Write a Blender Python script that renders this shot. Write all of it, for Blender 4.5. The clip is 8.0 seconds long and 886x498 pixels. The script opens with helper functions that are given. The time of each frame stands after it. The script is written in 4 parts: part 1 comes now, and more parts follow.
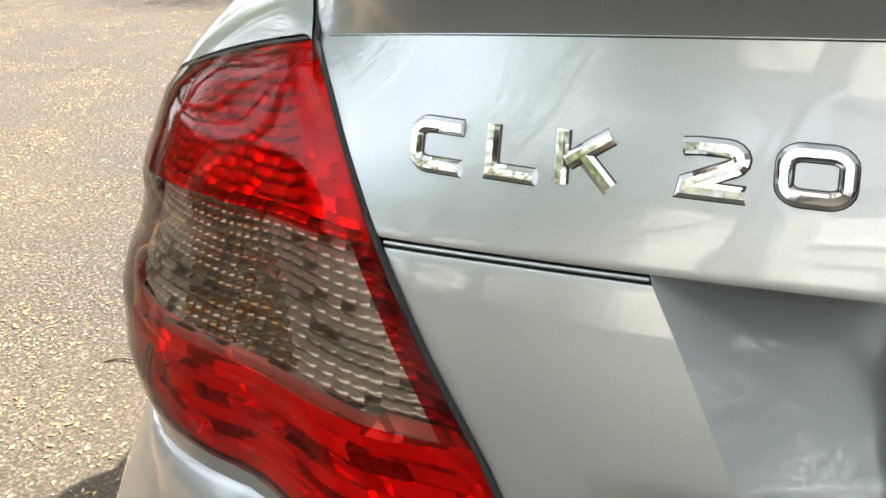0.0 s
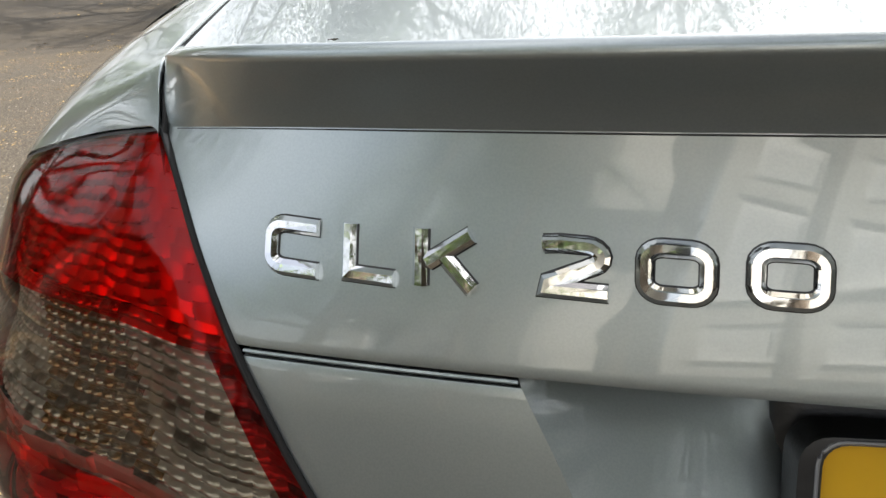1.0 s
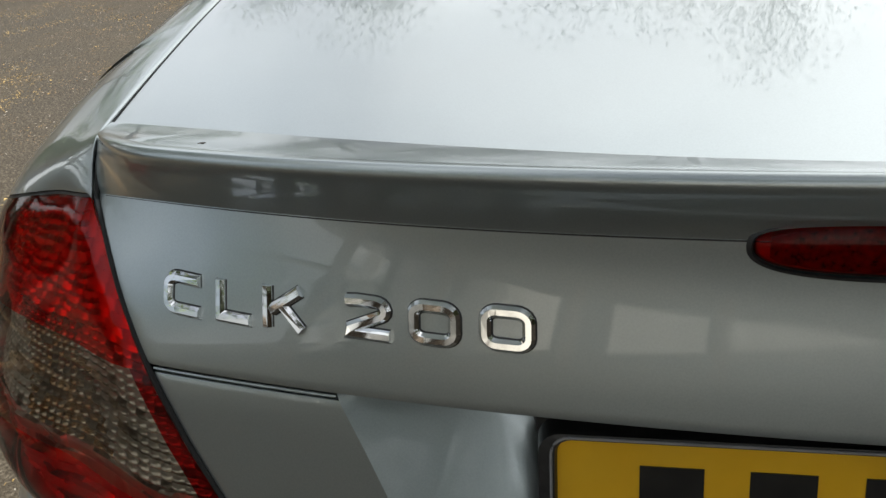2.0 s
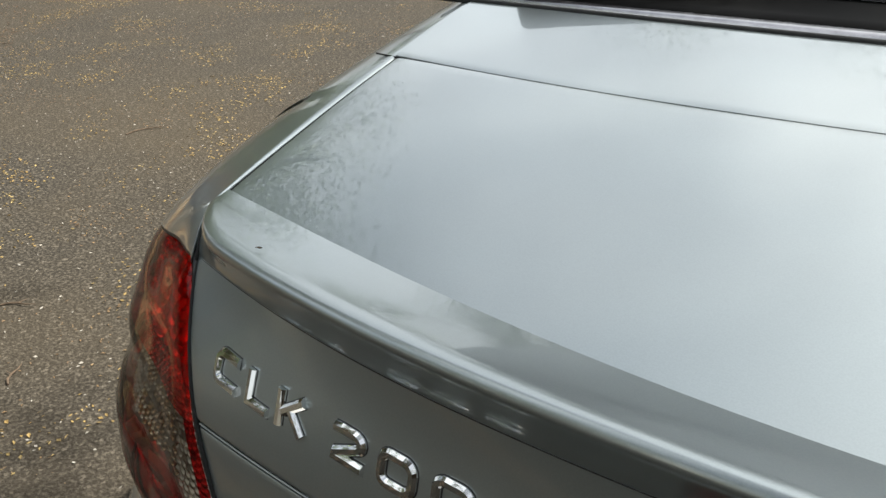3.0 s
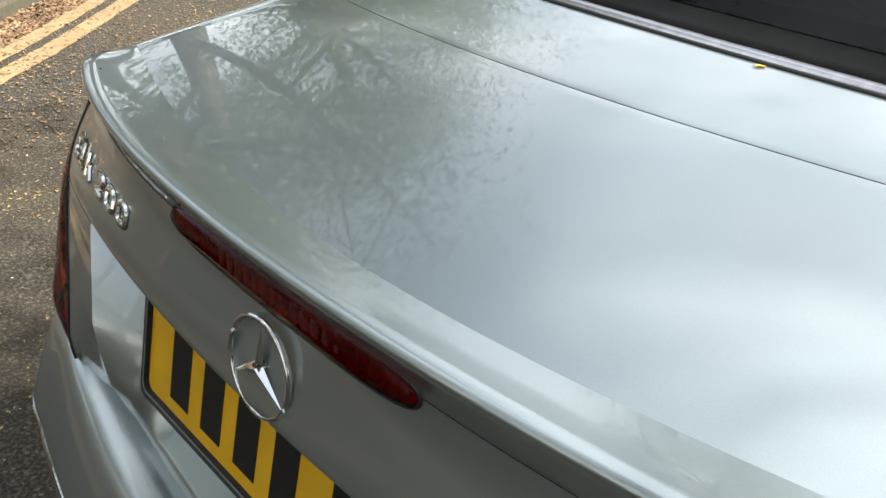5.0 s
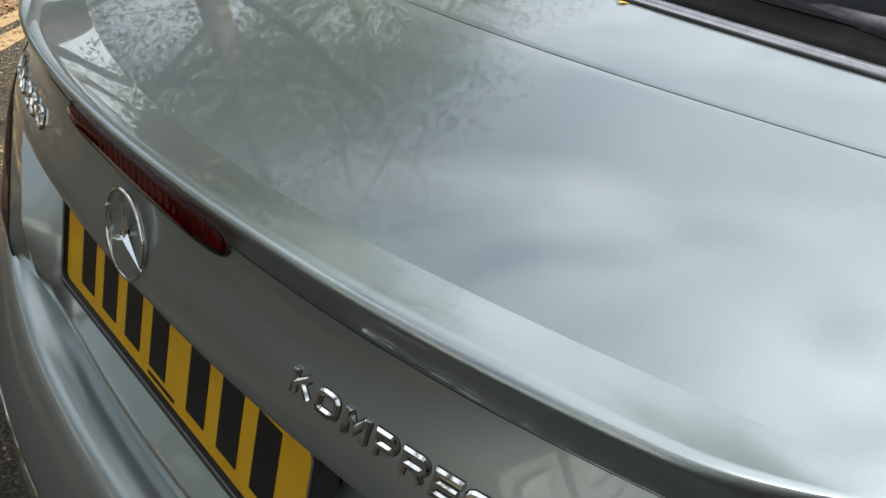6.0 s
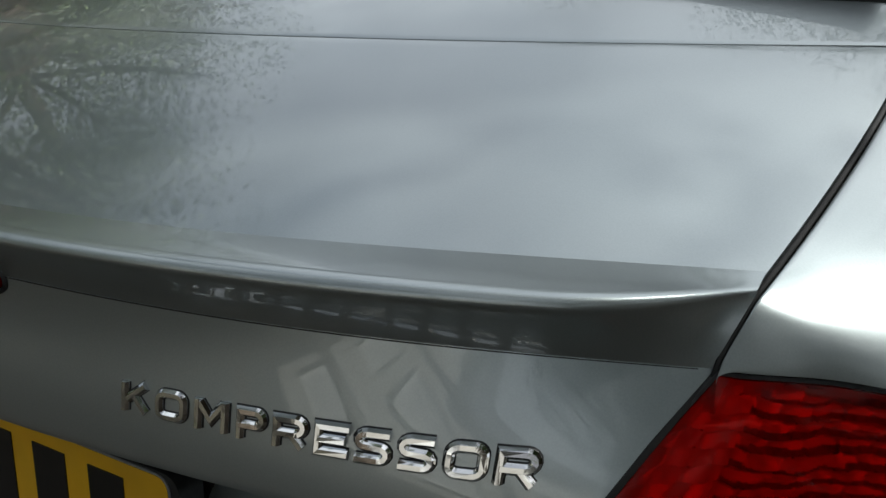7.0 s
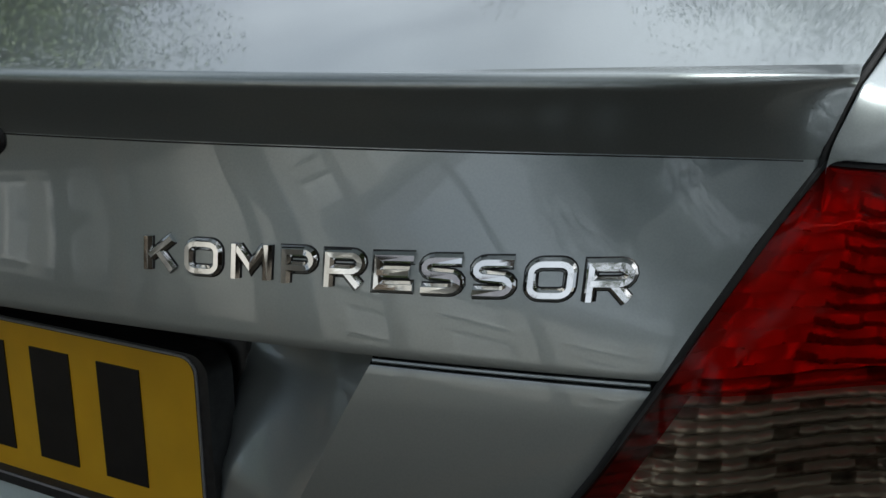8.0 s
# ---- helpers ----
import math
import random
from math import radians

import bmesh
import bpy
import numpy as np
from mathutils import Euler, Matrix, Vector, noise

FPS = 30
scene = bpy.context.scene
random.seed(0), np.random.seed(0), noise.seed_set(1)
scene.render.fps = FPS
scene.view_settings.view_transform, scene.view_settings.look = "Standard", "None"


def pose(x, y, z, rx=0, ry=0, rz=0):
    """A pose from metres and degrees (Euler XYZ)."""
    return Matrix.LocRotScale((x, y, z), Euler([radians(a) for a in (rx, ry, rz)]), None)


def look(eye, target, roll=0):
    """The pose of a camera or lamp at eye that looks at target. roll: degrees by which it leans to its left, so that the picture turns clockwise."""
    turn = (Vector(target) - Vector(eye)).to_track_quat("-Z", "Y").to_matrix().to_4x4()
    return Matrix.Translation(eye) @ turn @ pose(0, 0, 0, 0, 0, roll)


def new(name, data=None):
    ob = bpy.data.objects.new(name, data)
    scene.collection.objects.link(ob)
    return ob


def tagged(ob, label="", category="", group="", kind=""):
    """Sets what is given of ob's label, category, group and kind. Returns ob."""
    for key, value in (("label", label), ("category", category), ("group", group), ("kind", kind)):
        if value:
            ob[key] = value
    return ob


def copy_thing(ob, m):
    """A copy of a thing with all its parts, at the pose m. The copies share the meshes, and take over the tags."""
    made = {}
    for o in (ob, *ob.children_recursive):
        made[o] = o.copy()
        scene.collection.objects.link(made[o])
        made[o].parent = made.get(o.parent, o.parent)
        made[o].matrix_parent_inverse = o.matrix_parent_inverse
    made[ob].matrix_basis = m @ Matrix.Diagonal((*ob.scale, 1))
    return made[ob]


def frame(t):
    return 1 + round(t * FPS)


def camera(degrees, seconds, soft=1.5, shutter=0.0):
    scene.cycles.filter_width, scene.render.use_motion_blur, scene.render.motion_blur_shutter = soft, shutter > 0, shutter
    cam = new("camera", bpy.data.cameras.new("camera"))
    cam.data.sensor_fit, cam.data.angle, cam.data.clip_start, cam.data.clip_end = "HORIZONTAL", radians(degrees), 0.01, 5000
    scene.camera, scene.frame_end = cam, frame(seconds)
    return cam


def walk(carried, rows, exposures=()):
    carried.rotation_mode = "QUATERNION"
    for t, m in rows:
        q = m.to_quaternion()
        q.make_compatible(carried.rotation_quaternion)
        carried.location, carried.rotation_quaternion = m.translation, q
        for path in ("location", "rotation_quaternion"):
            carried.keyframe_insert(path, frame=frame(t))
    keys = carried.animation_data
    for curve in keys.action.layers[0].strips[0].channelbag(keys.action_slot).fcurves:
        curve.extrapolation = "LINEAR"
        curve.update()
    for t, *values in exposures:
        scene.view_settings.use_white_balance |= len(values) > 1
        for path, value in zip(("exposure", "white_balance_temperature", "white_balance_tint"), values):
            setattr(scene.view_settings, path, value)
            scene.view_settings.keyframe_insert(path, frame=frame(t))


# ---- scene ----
cam = camera(52.1, 8.0, soft=1.5)
PATH = [
    (0, (-0.3779, -0.3762, 1.1191), (-0.8690, 1.4098, 0.3647), -1.12),
    (0.5, (-0.3828, -0.3392, 1.1469), (-0.8406, 1.4675, 0.4214), -3.44),
    (1, (-0.3611, -0.3392, 1.1436), (-0.6659, 1.5066, 0.4364), -2.29),
    (1.5, (-0.2992, -0.3629, 1.1673), (-0.6007, 1.4625, 0.4075), -2.77),
    (2, (-0.2207, -0.4212, 1.2562), (-0.6184, 1.3411, 0.3983), -4.84),
    (2.2, (-0.2004, -0.4223, 1.2847), (-0.6728, 1.3372, 0.4595), -4.56),
    (3.3, (-0.0331, -0.3202, 1.3684), (-1.1071, 1.0864, 0.4366), -0.12),
    (3.5, (0.0010, -0.3211, 1.3710), (-1.1355, 1.0289, 0.4299), 0.65),
    (4, (0.1793, -0.3572, 1.3872), (-1.0543, 0.9239, 0.4724), 1.79),
    (4.5, (0.3472, -0.3489, 1.3998), (-0.9336, 0.9014, 0.5073), 2.99),
    (4.7, (0.4073, -0.3345, 1.4070), (-0.8666, 0.9068, 0.4925), 3.34),
    (5.8, (0.6766, -0.2698, 1.3949), (-0.6601, 0.8617, 0.4289), 5.10),
    (6, (0.6963, -0.2684, 1.3934), (-0.6182, 0.8810, 0.4182), 4.90),
    (6.2, (0.6999, -0.2557, 1.3641), (-0.5980, 0.9297, 0.4100), 4.86),
    (6.5, (0.7052, -0.2856, 1.3603), (-0.4125, 1.0758, 0.4130), 1.17),
    (7, (0.6751, -0.3043, 1.2955), (-0.2922, 1.2432, 0.4772), -3.66),
    (7.2, (0.6518, -0.3073, 1.2637), (-0.2897, 1.2757, 0.4841), -4.72),
    (7.5, (0.6143, -0.3143, 1.2335), (-0.2564, 1.2933, 0.4227), -5.01),
    (8, (0.6135, -0.3352, 1.1735), (-0.2694, 1.2951, 0.4234), -4.60),
]
walk(cam, [(t, look(eye, target, roll)) for t, eye, target, roll in PATH],
     ((0.0, 2.80, 6650, 13), (0.5, 2.40, 6600, 12), (1.0, 1.80, 6550, 11), (1.5, 1.42, 6500, 10), (2.1, 1.06, 6450, 8), (3.3, 1.13, 6400, 7), (4.0, 1.35, 6350, 7), (4.7, 1.58, 6300, 7), (6.0, 1.16, 6250, 7), (6.5, 0.86, 6200, 7), (7.0, 0.37, 6150, 7), (8.0, 0.34, 6000, 7)))
# world: hazy summer sky with thin cloud, sun from the right and ahead of the car
SUN_DIR = Vector((0.57, 0.42, 0.86)).normalized()
world = bpy.data.worlds.new("hazy_sky")
scene.world = world
world.use_nodes = True
wn, wl = world.node_tree.nodes, world.node_tree.links
bg = wn["Background"]
sky = wn.new("ShaderNodeTexSky")
sky.sky_type = "NISHITA"
sky.sun_disc = False
sky.sun_elevation = math.asin(SUN_DIR.z)
sky.sun_rotation = math.atan2(SUN_DIR.x, SUN_DIR.y)
sky.air_density, sky.dust_density, sky.ozone_density = 1.0, 6.5, 1.0
wco = wn.new("ShaderNodeTexCoord")
wnoise = wn.new("ShaderNodeTexNoise")
wnoise.inputs["Scale"].default_value, wnoise.inputs["Detail"].default_value = 1.6, 6
wramp = wn.new("ShaderNodeValToRGB")
wramp.color_ramp.elements[0].position, wramp.color_ramp.elements[1].position = 0.36, 0.62
wramp.color_ramp.elements[0].color, wramp.color_ramp.elements[1].color = (0.08, 0.08, 0.08, 1), (0.60, 0.60, 0.60, 1)
wmix = wn.new("ShaderNodeMix")
wmix.data_type = "RGBA"
wmix.inputs["B"].default_value = (19.0, 19.3, 19.4, 1)
wl.new(wco.outputs["Generated"], wnoise.inputs["Vector"])
wl.new(wnoise.outputs["Fac"], wramp.inputs["Fac"])
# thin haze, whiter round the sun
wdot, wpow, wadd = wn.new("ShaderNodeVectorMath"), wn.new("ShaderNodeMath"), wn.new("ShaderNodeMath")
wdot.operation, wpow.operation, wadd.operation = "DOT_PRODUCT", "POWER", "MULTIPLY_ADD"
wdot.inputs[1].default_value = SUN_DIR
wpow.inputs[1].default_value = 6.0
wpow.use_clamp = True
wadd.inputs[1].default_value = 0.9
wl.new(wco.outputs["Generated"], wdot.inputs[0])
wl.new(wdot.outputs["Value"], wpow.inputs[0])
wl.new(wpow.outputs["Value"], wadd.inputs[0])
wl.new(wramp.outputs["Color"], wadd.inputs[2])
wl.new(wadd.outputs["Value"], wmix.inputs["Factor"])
wl.new(sky.outputs["Color"], wmix.inputs["A"])
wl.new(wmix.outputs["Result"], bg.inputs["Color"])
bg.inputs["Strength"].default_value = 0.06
sun_data = bpy.data.lights.new("sun", "SUN")
sun_data.energy, sun_data.angle, sun_data.color = 5.0, radians(0.6), (1.0, 0.95, 0.87)
sun = new("sun", sun_data)
sun.matrix_world = look(SUN_DIR * 30, (0, 0, 0))


# ---- materials ----
def material(name, colors, scale=20.0, detail=6, rough=(0.5, 0.6), metal=0.0, bump=0.0, bump_scale=None, coat=0.0,
             coat_rough=0.03, spread=(0.35, 0.65), stain=None, per_object=0.0, per_island=0.0, spec=0.5):
    """A principled material whose colour runs over a noise; stain: (colour, scale, amount) of larger patches."""
    m = bpy.data.materials.new(name)
    m.use_nodes = True
    n, l = m.node_tree.nodes, m.node_tree.links
    p = n["Principled BSDF"]
    co = n.new("ShaderNodeTexCoord")
    tex = n.new("ShaderNodeTexNoise")
    tex.inputs["Scale"].default_value, tex.inputs["Detail"].default_value = scale, detail
    l.new(co.outputs["Object"], tex.inputs["Vector"])
    ramp = n.new("ShaderNodeValToRGB")
    els = ramp.color_ramp.elements
    while len(els) < len(colors):
        els.new(0.5)
    for i, c in enumerate(colors):
        els[i].position = spread[0] + (spread[1] - spread[0]) * i / max(1, len(colors) - 1)
        els[i].color = (*c, 1)
    l.new(tex.outputs["Fac"], ramp.inputs["Fac"])
    out = ramp.outputs["Color"]
    if stain:
        big = n.new("ShaderNodeTexNoise")
        big.inputs["Scale"].default_value, big.inputs["Detail"].default_value = stain[1], 5
        l.new(co.outputs["Object"], big.inputs["Vector"])
        br = n.new("ShaderNodeMapRange")
        br.inputs["From Min"].default_value, br.inputs["From Max"].default_value = 0.42, 0.68
        br.inputs["To Max"].default_value = stain[2]
        l.new(big.outputs["Fac"], br.inputs["Value"])
        mix = n.new("ShaderNodeMix")
        mix.data_type = "RGBA"
        mix.inputs["B"].default_value = (*stain[0], 1)
        l.new(br.outputs["Result"], mix.inputs["Factor"])
        l.new(out, mix.inputs["A"])
        out = mix.outputs["Result"]
    for amount, node, socket in ((per_object, "ShaderNodeObjectInfo", "Random"), (per_island, "ShaderNodeNewGeometry", "Random Per Island")):
        if amount:
            info, hsv, mr = n.new(node), n.new("ShaderNodeHueSaturation"), n.new("ShaderNodeMapRange")
            mr.inputs["To Min"].default_value, mr.inputs["To Max"].default_value = 1 - amount, 1 + amount
            l.new(info.outputs[socket], mr.inputs["Value"])
            l.new(mr.outputs["Result"], hsv.inputs["Value"])
            l.new(out, hsv.inputs["Color"])
            out = hsv.outputs["Color"]
    l.new(out, p.inputs["Base Color"])
    rr = n.new("ShaderNodeMapRange")
    rr.inputs["To Min"].default_value, rr.inputs["To Max"].default_value = rough
    l.new(tex.outputs["Fac"], rr.inputs["Value"])
    l.new(rr.outputs["Result"], p.inputs["Roughness"])
    p.inputs["Metallic"].default_value = metal
    p.inputs["Coat Weight"].default_value, p.inputs["Coat Roughness"].default_value = coat, coat_rough
    p.inputs["Specular IOR Level"].default_value = spec
    p.inputs["Coat IOR"].default_value = 1.62
    if bump:
        bt, bn = n.new("ShaderNodeTexNoise"), n.new("ShaderNodeBump")
        bt.inputs["Scale"].default_value, bt.inputs["Detail"].default_value = bump_scale or scale * 3, 4
        l.new(co.outputs["Object"], bt.inputs["Vector"])
        l.new(bt.outputs["Fac"], bn.inputs["Height"])
        bn.inputs["Distance"].default_value = bump
        l.new(bn.outputs["Normal"], p.inputs["Normal"])
    return m


def lens_material(name, colour, gloss_rough=0.05):
    """Clear moulded plastic: light passes, tinted, and the face is glossy."""
    m = bpy.data.materials.new(name)
    m.use_nodes = True
    n, l = m.node_tree.nodes, m.node_tree.links
    n.remove(n["Principled BSDF"])
    tr, gl, mix, fr = (n.new(k) for k in ("ShaderNodeBsdfTransparent", "ShaderNodeBsdfGlossy", "ShaderNodeMixShader", "ShaderNodeFresnel"))
    tr.inputs["Color"].default_value = (*colour, 1)
    gl.inputs["Roughness"].default_value = gloss_rough
    fr.inputs["IOR"].default_value = 1.27
    co, tex, bn = n.new("ShaderNodeTexCoord"), n.new("ShaderNodeTexNoise"), n.new("ShaderNodeBump")
    tex.inputs["Scale"].default_value = 60
    bn.inputs["Distance"].default_value = 0.000012
    l.new(co.outputs["Object"], tex.inputs["Vector"])
    l.new(tex.outputs["Fac"], bn.inputs["Height"])
    l.new(bn.outputs["Normal"], gl.inputs["Normal"])
    l.new(fr.outputs["Fac"], mix.inputs["Fac"])
    l.new(tr.outputs["BSDF"], mix.inputs[1])
    l.new(gl.outputs["BSDF"], mix.inputs[2])
    l.new(mix.outputs["Shader"], n["Material Output"].inputs["Surface"])
    return m


PAINT = material("silver_paint", [(0.36, 0.405, 0.41), (0.39, 0.435, 0.44)], scale=900, detail=2, rough=(0.29, 0.37), metal=0.80, coat=1.0,
                 coat_rough=0.03, stain=((0.36, 0.37, 0.36), 3.0, 0.35), bump=0.000007, bump_scale=8)
pn, pl = PAINT.node_tree.nodes, PAINT.node_tree.links
dust, dust_range, dust_co = pn.new("ShaderNodeTexNoise"), pn.new("ShaderNodeMapRange"), pn.new("ShaderNodeTexCoord")
dust.inputs["Scale"].default_value, dust.inputs["Detail"].default_value, dust.inputs["Roughness"].default_value = 7.0, 10, 0.72
dust_range.inputs["From Min"].default_value, dust_range.inputs["From Max"].default_value = 0.35, 0.72
dust_range.inputs["To Min"].default_value, dust_range.inputs["To Max"].default_value = 0.016, 0.042
pl.new(dust_co.outputs["Object"], dust.inputs["Vector"])
pl.new(dust.outputs["Fac"], dust_range.inputs["Value"])
pl.new(dust_range.outputs["Result"], pn["Principled BSDF"].inputs["Coat Roughness"])
CHROME = material("chrome", [(0.78, 0.78, 0.77), (0.86, 0.86, 0.85)], scale=40, rough=(0.015, 0.05), metal=1.0)
BLACK_PLASTIC = material("black_plastic", [(0.010, 0.010, 0.011), (0.022, 0.022, 0.023)], scale=150, rough=(0.35, 0.5), bump=0.0002)
RUBBER = material("rubber", [(0.010, 0.010, 0.010), (0.02, 0.02, 0.02)], scale=80, rough=(0.6, 0.8), bump=0.0003)
PLATE_YELLOW = material("plate_yellow", [(0.80, 0.43, 0.012), (0.86, 0.48, 0.016)], scale=25, rough=(0.25, 0.4), stain=((0.55, 0.33, 0.03), 12, 0.35))
PLATE_BLACK = material("plate_black", [(0.008, 0.008, 0.008), (0.014, 0.013, 0.012)], scale=60, rough=(0.3, 0.45))
RED_LENS = lens_material("red_lens", (0.93, 0.038, 0.028))
DARK_RED_LENS = lens_material("dark_red_lens", (0.45, 0.010, 0.010), 0.06)
CLEAR_LENS = lens_material("clear_lens", (0.60, 0.55, 0.47))
REFLECTOR = material("reflector", [(0.84, 0.84, 0.83), (0.92, 0.92, 0.91)], scale=120, rough=(0.14, 0.26), metal=0.60)
# darker copy of the reflector, for shade painted between ribs and on facets
SHADED_REFLECTOR = material("shaded_reflector", [(0.17, 0.16, 0.15), (0.28, 0.26, 0.24)], scale=200, rough=(0.25, 0.4), metal=0.6)
AMBER = material("amber_reflector", [(0.80, 0.77, 0.72), (0.66, 0.54, 0.42), (0.58, 0.36, 0.20)], scale=110, detail=3, rough=(0.12, 0.22), metal=0.8, spread=(0.40, 0.58))
GLASS = lens_material("tinted_window_glass", (0.30, 0.33, 0.33), 0.01)
INTERIOR = material("interior_cloth", [(0.016, 0.016, 0.018), (0.04, 0.04, 0.045)], scale=60, rough=(0.8, 0.95), bump=0.0005)
SHELF = material("shelf_cloth", [(0.040, 0.037, 0.046), (0.070, 0.064, 0.078)], scale=80, rough=(0.8, 0.95), bump=0.0005)
BAND_BLACK = material("printed_glass_edge", [(0.003, 0.003, 0.003), (0.006, 0.006, 0.006)], scale=60, rough=(0.5, 0.7), spec=0.06)
SATIN = material("satin_trim", [(0.42, 0.41, 0.42), (0.52, 0.51, 0.52)], scale=60, rough=(0.2, 0.3), metal=1.0)
INNER_BLACK = material("inner_body", [(0.006, 0.006, 0.006), (0.012, 0.012, 0.012)], scale=30, rough=(0.7, 0.9))
ASPHALT = material("asphalt", [(0.0185, 0.0158, 0.0125), (0.0403, 0.0343, 0.0264), (0.0891, 0.0766, 0.0607)], scale=95, detail=8, rough=(0.8, 0.95), bump=0.006, bump_scale=140,
                   spread=(0.39, 0.64), stain=((0.0660, 0.0515, 0.0330), 0.7, 0.55), spec=0.2)
an, al = ASPHALT.node_tree.nodes, ASPHALT.node_tree.links
chips, chip_co, chip_ramp, chip_mix = (an.new(k) for k in ("ShaderNodeTexVoronoi", "ShaderNodeTexCoord", "ShaderNodeValToRGB", "ShaderNodeMix"))
chips.inputs["Scale"].default_value = 120
chip_ramp.color_ramp.elements[0].position, chip_ramp.color_ramp.elements[1].position = 0.72, 0.98
chip_ramp.color_ramp.elements[0].color, chip_ramp.color_ramp.elements[1].color = (0, 0, 0, 1), (0.75, 0.75, 0.75, 1)
chip_mix.data_type = "RGBA"
chip_mix.inputs["B"].default_value = (0.165, 0.140, 0.108, 1)
base_in = an["Principled BSDF"].inputs["Base Color"]
al.new(base_in.links[0].from_socket, chip_mix.inputs["A"])
al.new(chip_co.outputs["Object"], chips.inputs["Vector"])
al.new(chips.outputs["Color"], chip_ramp.inputs["Fac"])
al.new(chip_ramp.outputs["Color"], chip_mix.inputs["Factor"])
al.new(chip_mix.outputs["Result"], base_in)
LINE_YELLOW = material("worn_yellow_line", [(0.060, 0.048, 0.034), (0.215, 0.138, 0.062), (0.260, 0.175, 0.086)], scale=26, detail=9, rough=(0.7, 0.9), bump=0.002, bump_scale=140,
                       spread=(0.30, 0.50), stain=((0.18, 0.120, 0.058), 2.5, 0.5))
KERB = material("kerb_stone", [(0.050, 0.037, 0.025), (0.092, 0.070, 0.047)], scale=30, rough=(0.8, 0.95), bump=0.003, stain=((0.0864, 0.0828, 0.0504), 3, 0.6), per_object=0.15)
VERGE = material("verge_soil", [(0.0160, 0.0128, 0.0080), (0.0400, 0.0304, 0.0176), (0.0440, 0.0480, 0.0192)], scale=14, detail=10, rough=(0.85, 0.95), bump=0.02, bump_scale=40)
LEAF_BROWN = material("dry_leaf", [(0.0936, 0.0540, 0.0288), (0.1944, 0.1224, 0.0648)], scale=9, rough=(0.6, 0.8), per_island=0.5)
LEAF_GUTTER = material("gutter_leaf", [(0.095, 0.050, 0.022), (0.240, 0.150, 0.078)], scale=5, rough=(0.6, 0.8), per_island=0.5)
LEAF_CRUMB = material("leaf_crumb", [(0.115, 0.068, 0.032), (0.230, 0.150, 0.072)], scale=9, rough=(0.6, 0.8), per_island=0.5)
FRESH_YELLOW = material("fresh_yellow_leaf", [(0.62, 0.38, 0.04), (0.74, 0.50, 0.07)], scale=80, rough=(0.4, 0.6))
LEAF_YELLOW = material("yellow_debris", [(0.20, 0.125, 0.038), (0.31, 0.225, 0.085)], scale=6, rough=(0.6, 0.8), per_island=0.55)
CHIP_PALE = material("pale_chip", [(0.2660, 0.2380, 0.1960), (0.3500, 0.3220, 0.2800)], scale=6, rough=(0.6, 0.8), per_island=0.4)
TWIG = material("twig", [(0.05, 0.035, 0.02), (0.12, 0.08, 0.05)], scale=60, rough=(0.8, 0.9))
FOLIAGE = material("foliage", [(0.050, 0.085, 0.026), (0.125, 0.175, 0.055)], scale=1.5, rough=(0.45, 0.6), per_island=0.45)
BARK = material("bark", [(0.06, 0.045, 0.03), (0.16, 0.13, 0.10)], scale=12, rough=(0.85, 0.95), bump=0.02, bump_scale=25)
HOUSE_WALL = material("weathered_render", [(0.52, 0.50, 0.46), (0.63, 0.61, 0.57)], scale=9, rough=(0.8, 0.9), bump=0.002, stain=((0.38, 0.36, 0.32), 0.8, 0.5))
PALE_BLIND = material("pale_blind_behind_glass", [(0.66, 0.66, 0.65), (0.78, 0.78, 0.77)], scale=3, rough=(0.05, 0.10), stain=((0.45, 0.46, 0.48), 0.9, 0.4))
SLATE = material("slate", [(0.06, 0.06, 0.07), (0.12, 0.12, 0.13)], scale=5, rough=(0.6, 0.75), bump=0.004)
WHITE_PAINT = material("white_paint", [(0.72, 0.72, 0.70), (0.80, 0.80, 0.78)], scale=10, rough=(0.4, 0.6))
HEDGE = material("hedge_leaves", [(0.022, 0.042, 0.010), (0.055, 0.090, 0.022)], scale=2.0, rough=(0.5, 0.65), per_island=0.4)
ALLOY = material("alloy", [(0.45, 0.45, 0.46), (0.55, 0.55, 0.56)], scale=30, rough=(0.3, 0.4), metal=0.9)


# ---- building helpers ----


def part(name, bm, mat, parent, label="", smooth=True, recalc=True):
    """Links a bmesh as one mesh object under a thing or a part."""
    if recalc:
        bmesh.ops.recalc_face_normals(bm, faces=bm.faces)
    if smooth:
        for e in bm.edges:
            e.smooth = len(e.link_faces) != 2 or e.calc_face_angle(0.0) < 0.85
    me = bpy.data.meshes.new(name)
    bm.to_mesh(me)
    bm.free()
    for poly in me.polygons:
        poly.use_smooth = smooth
    me.materials.append(mat)
    ob = new(name, me)
    if parent is not None:
        ob.parent = parent
        ob.matrix_parent_inverse = parent.matrix_world.inverted() if parent.type == "EMPTY" else Matrix.Identity(4)
    if label:
        tagged(ob, label)
    return ob


def thing(name, label, category, at=(0, 0, 0), group="", kind=""):
    ob = new(name)
    ob.location = at
    ob.empty_display_size = 0.1
    bpy.context.view_layer.update()
    return tagged(ob, label, category, group, kind)


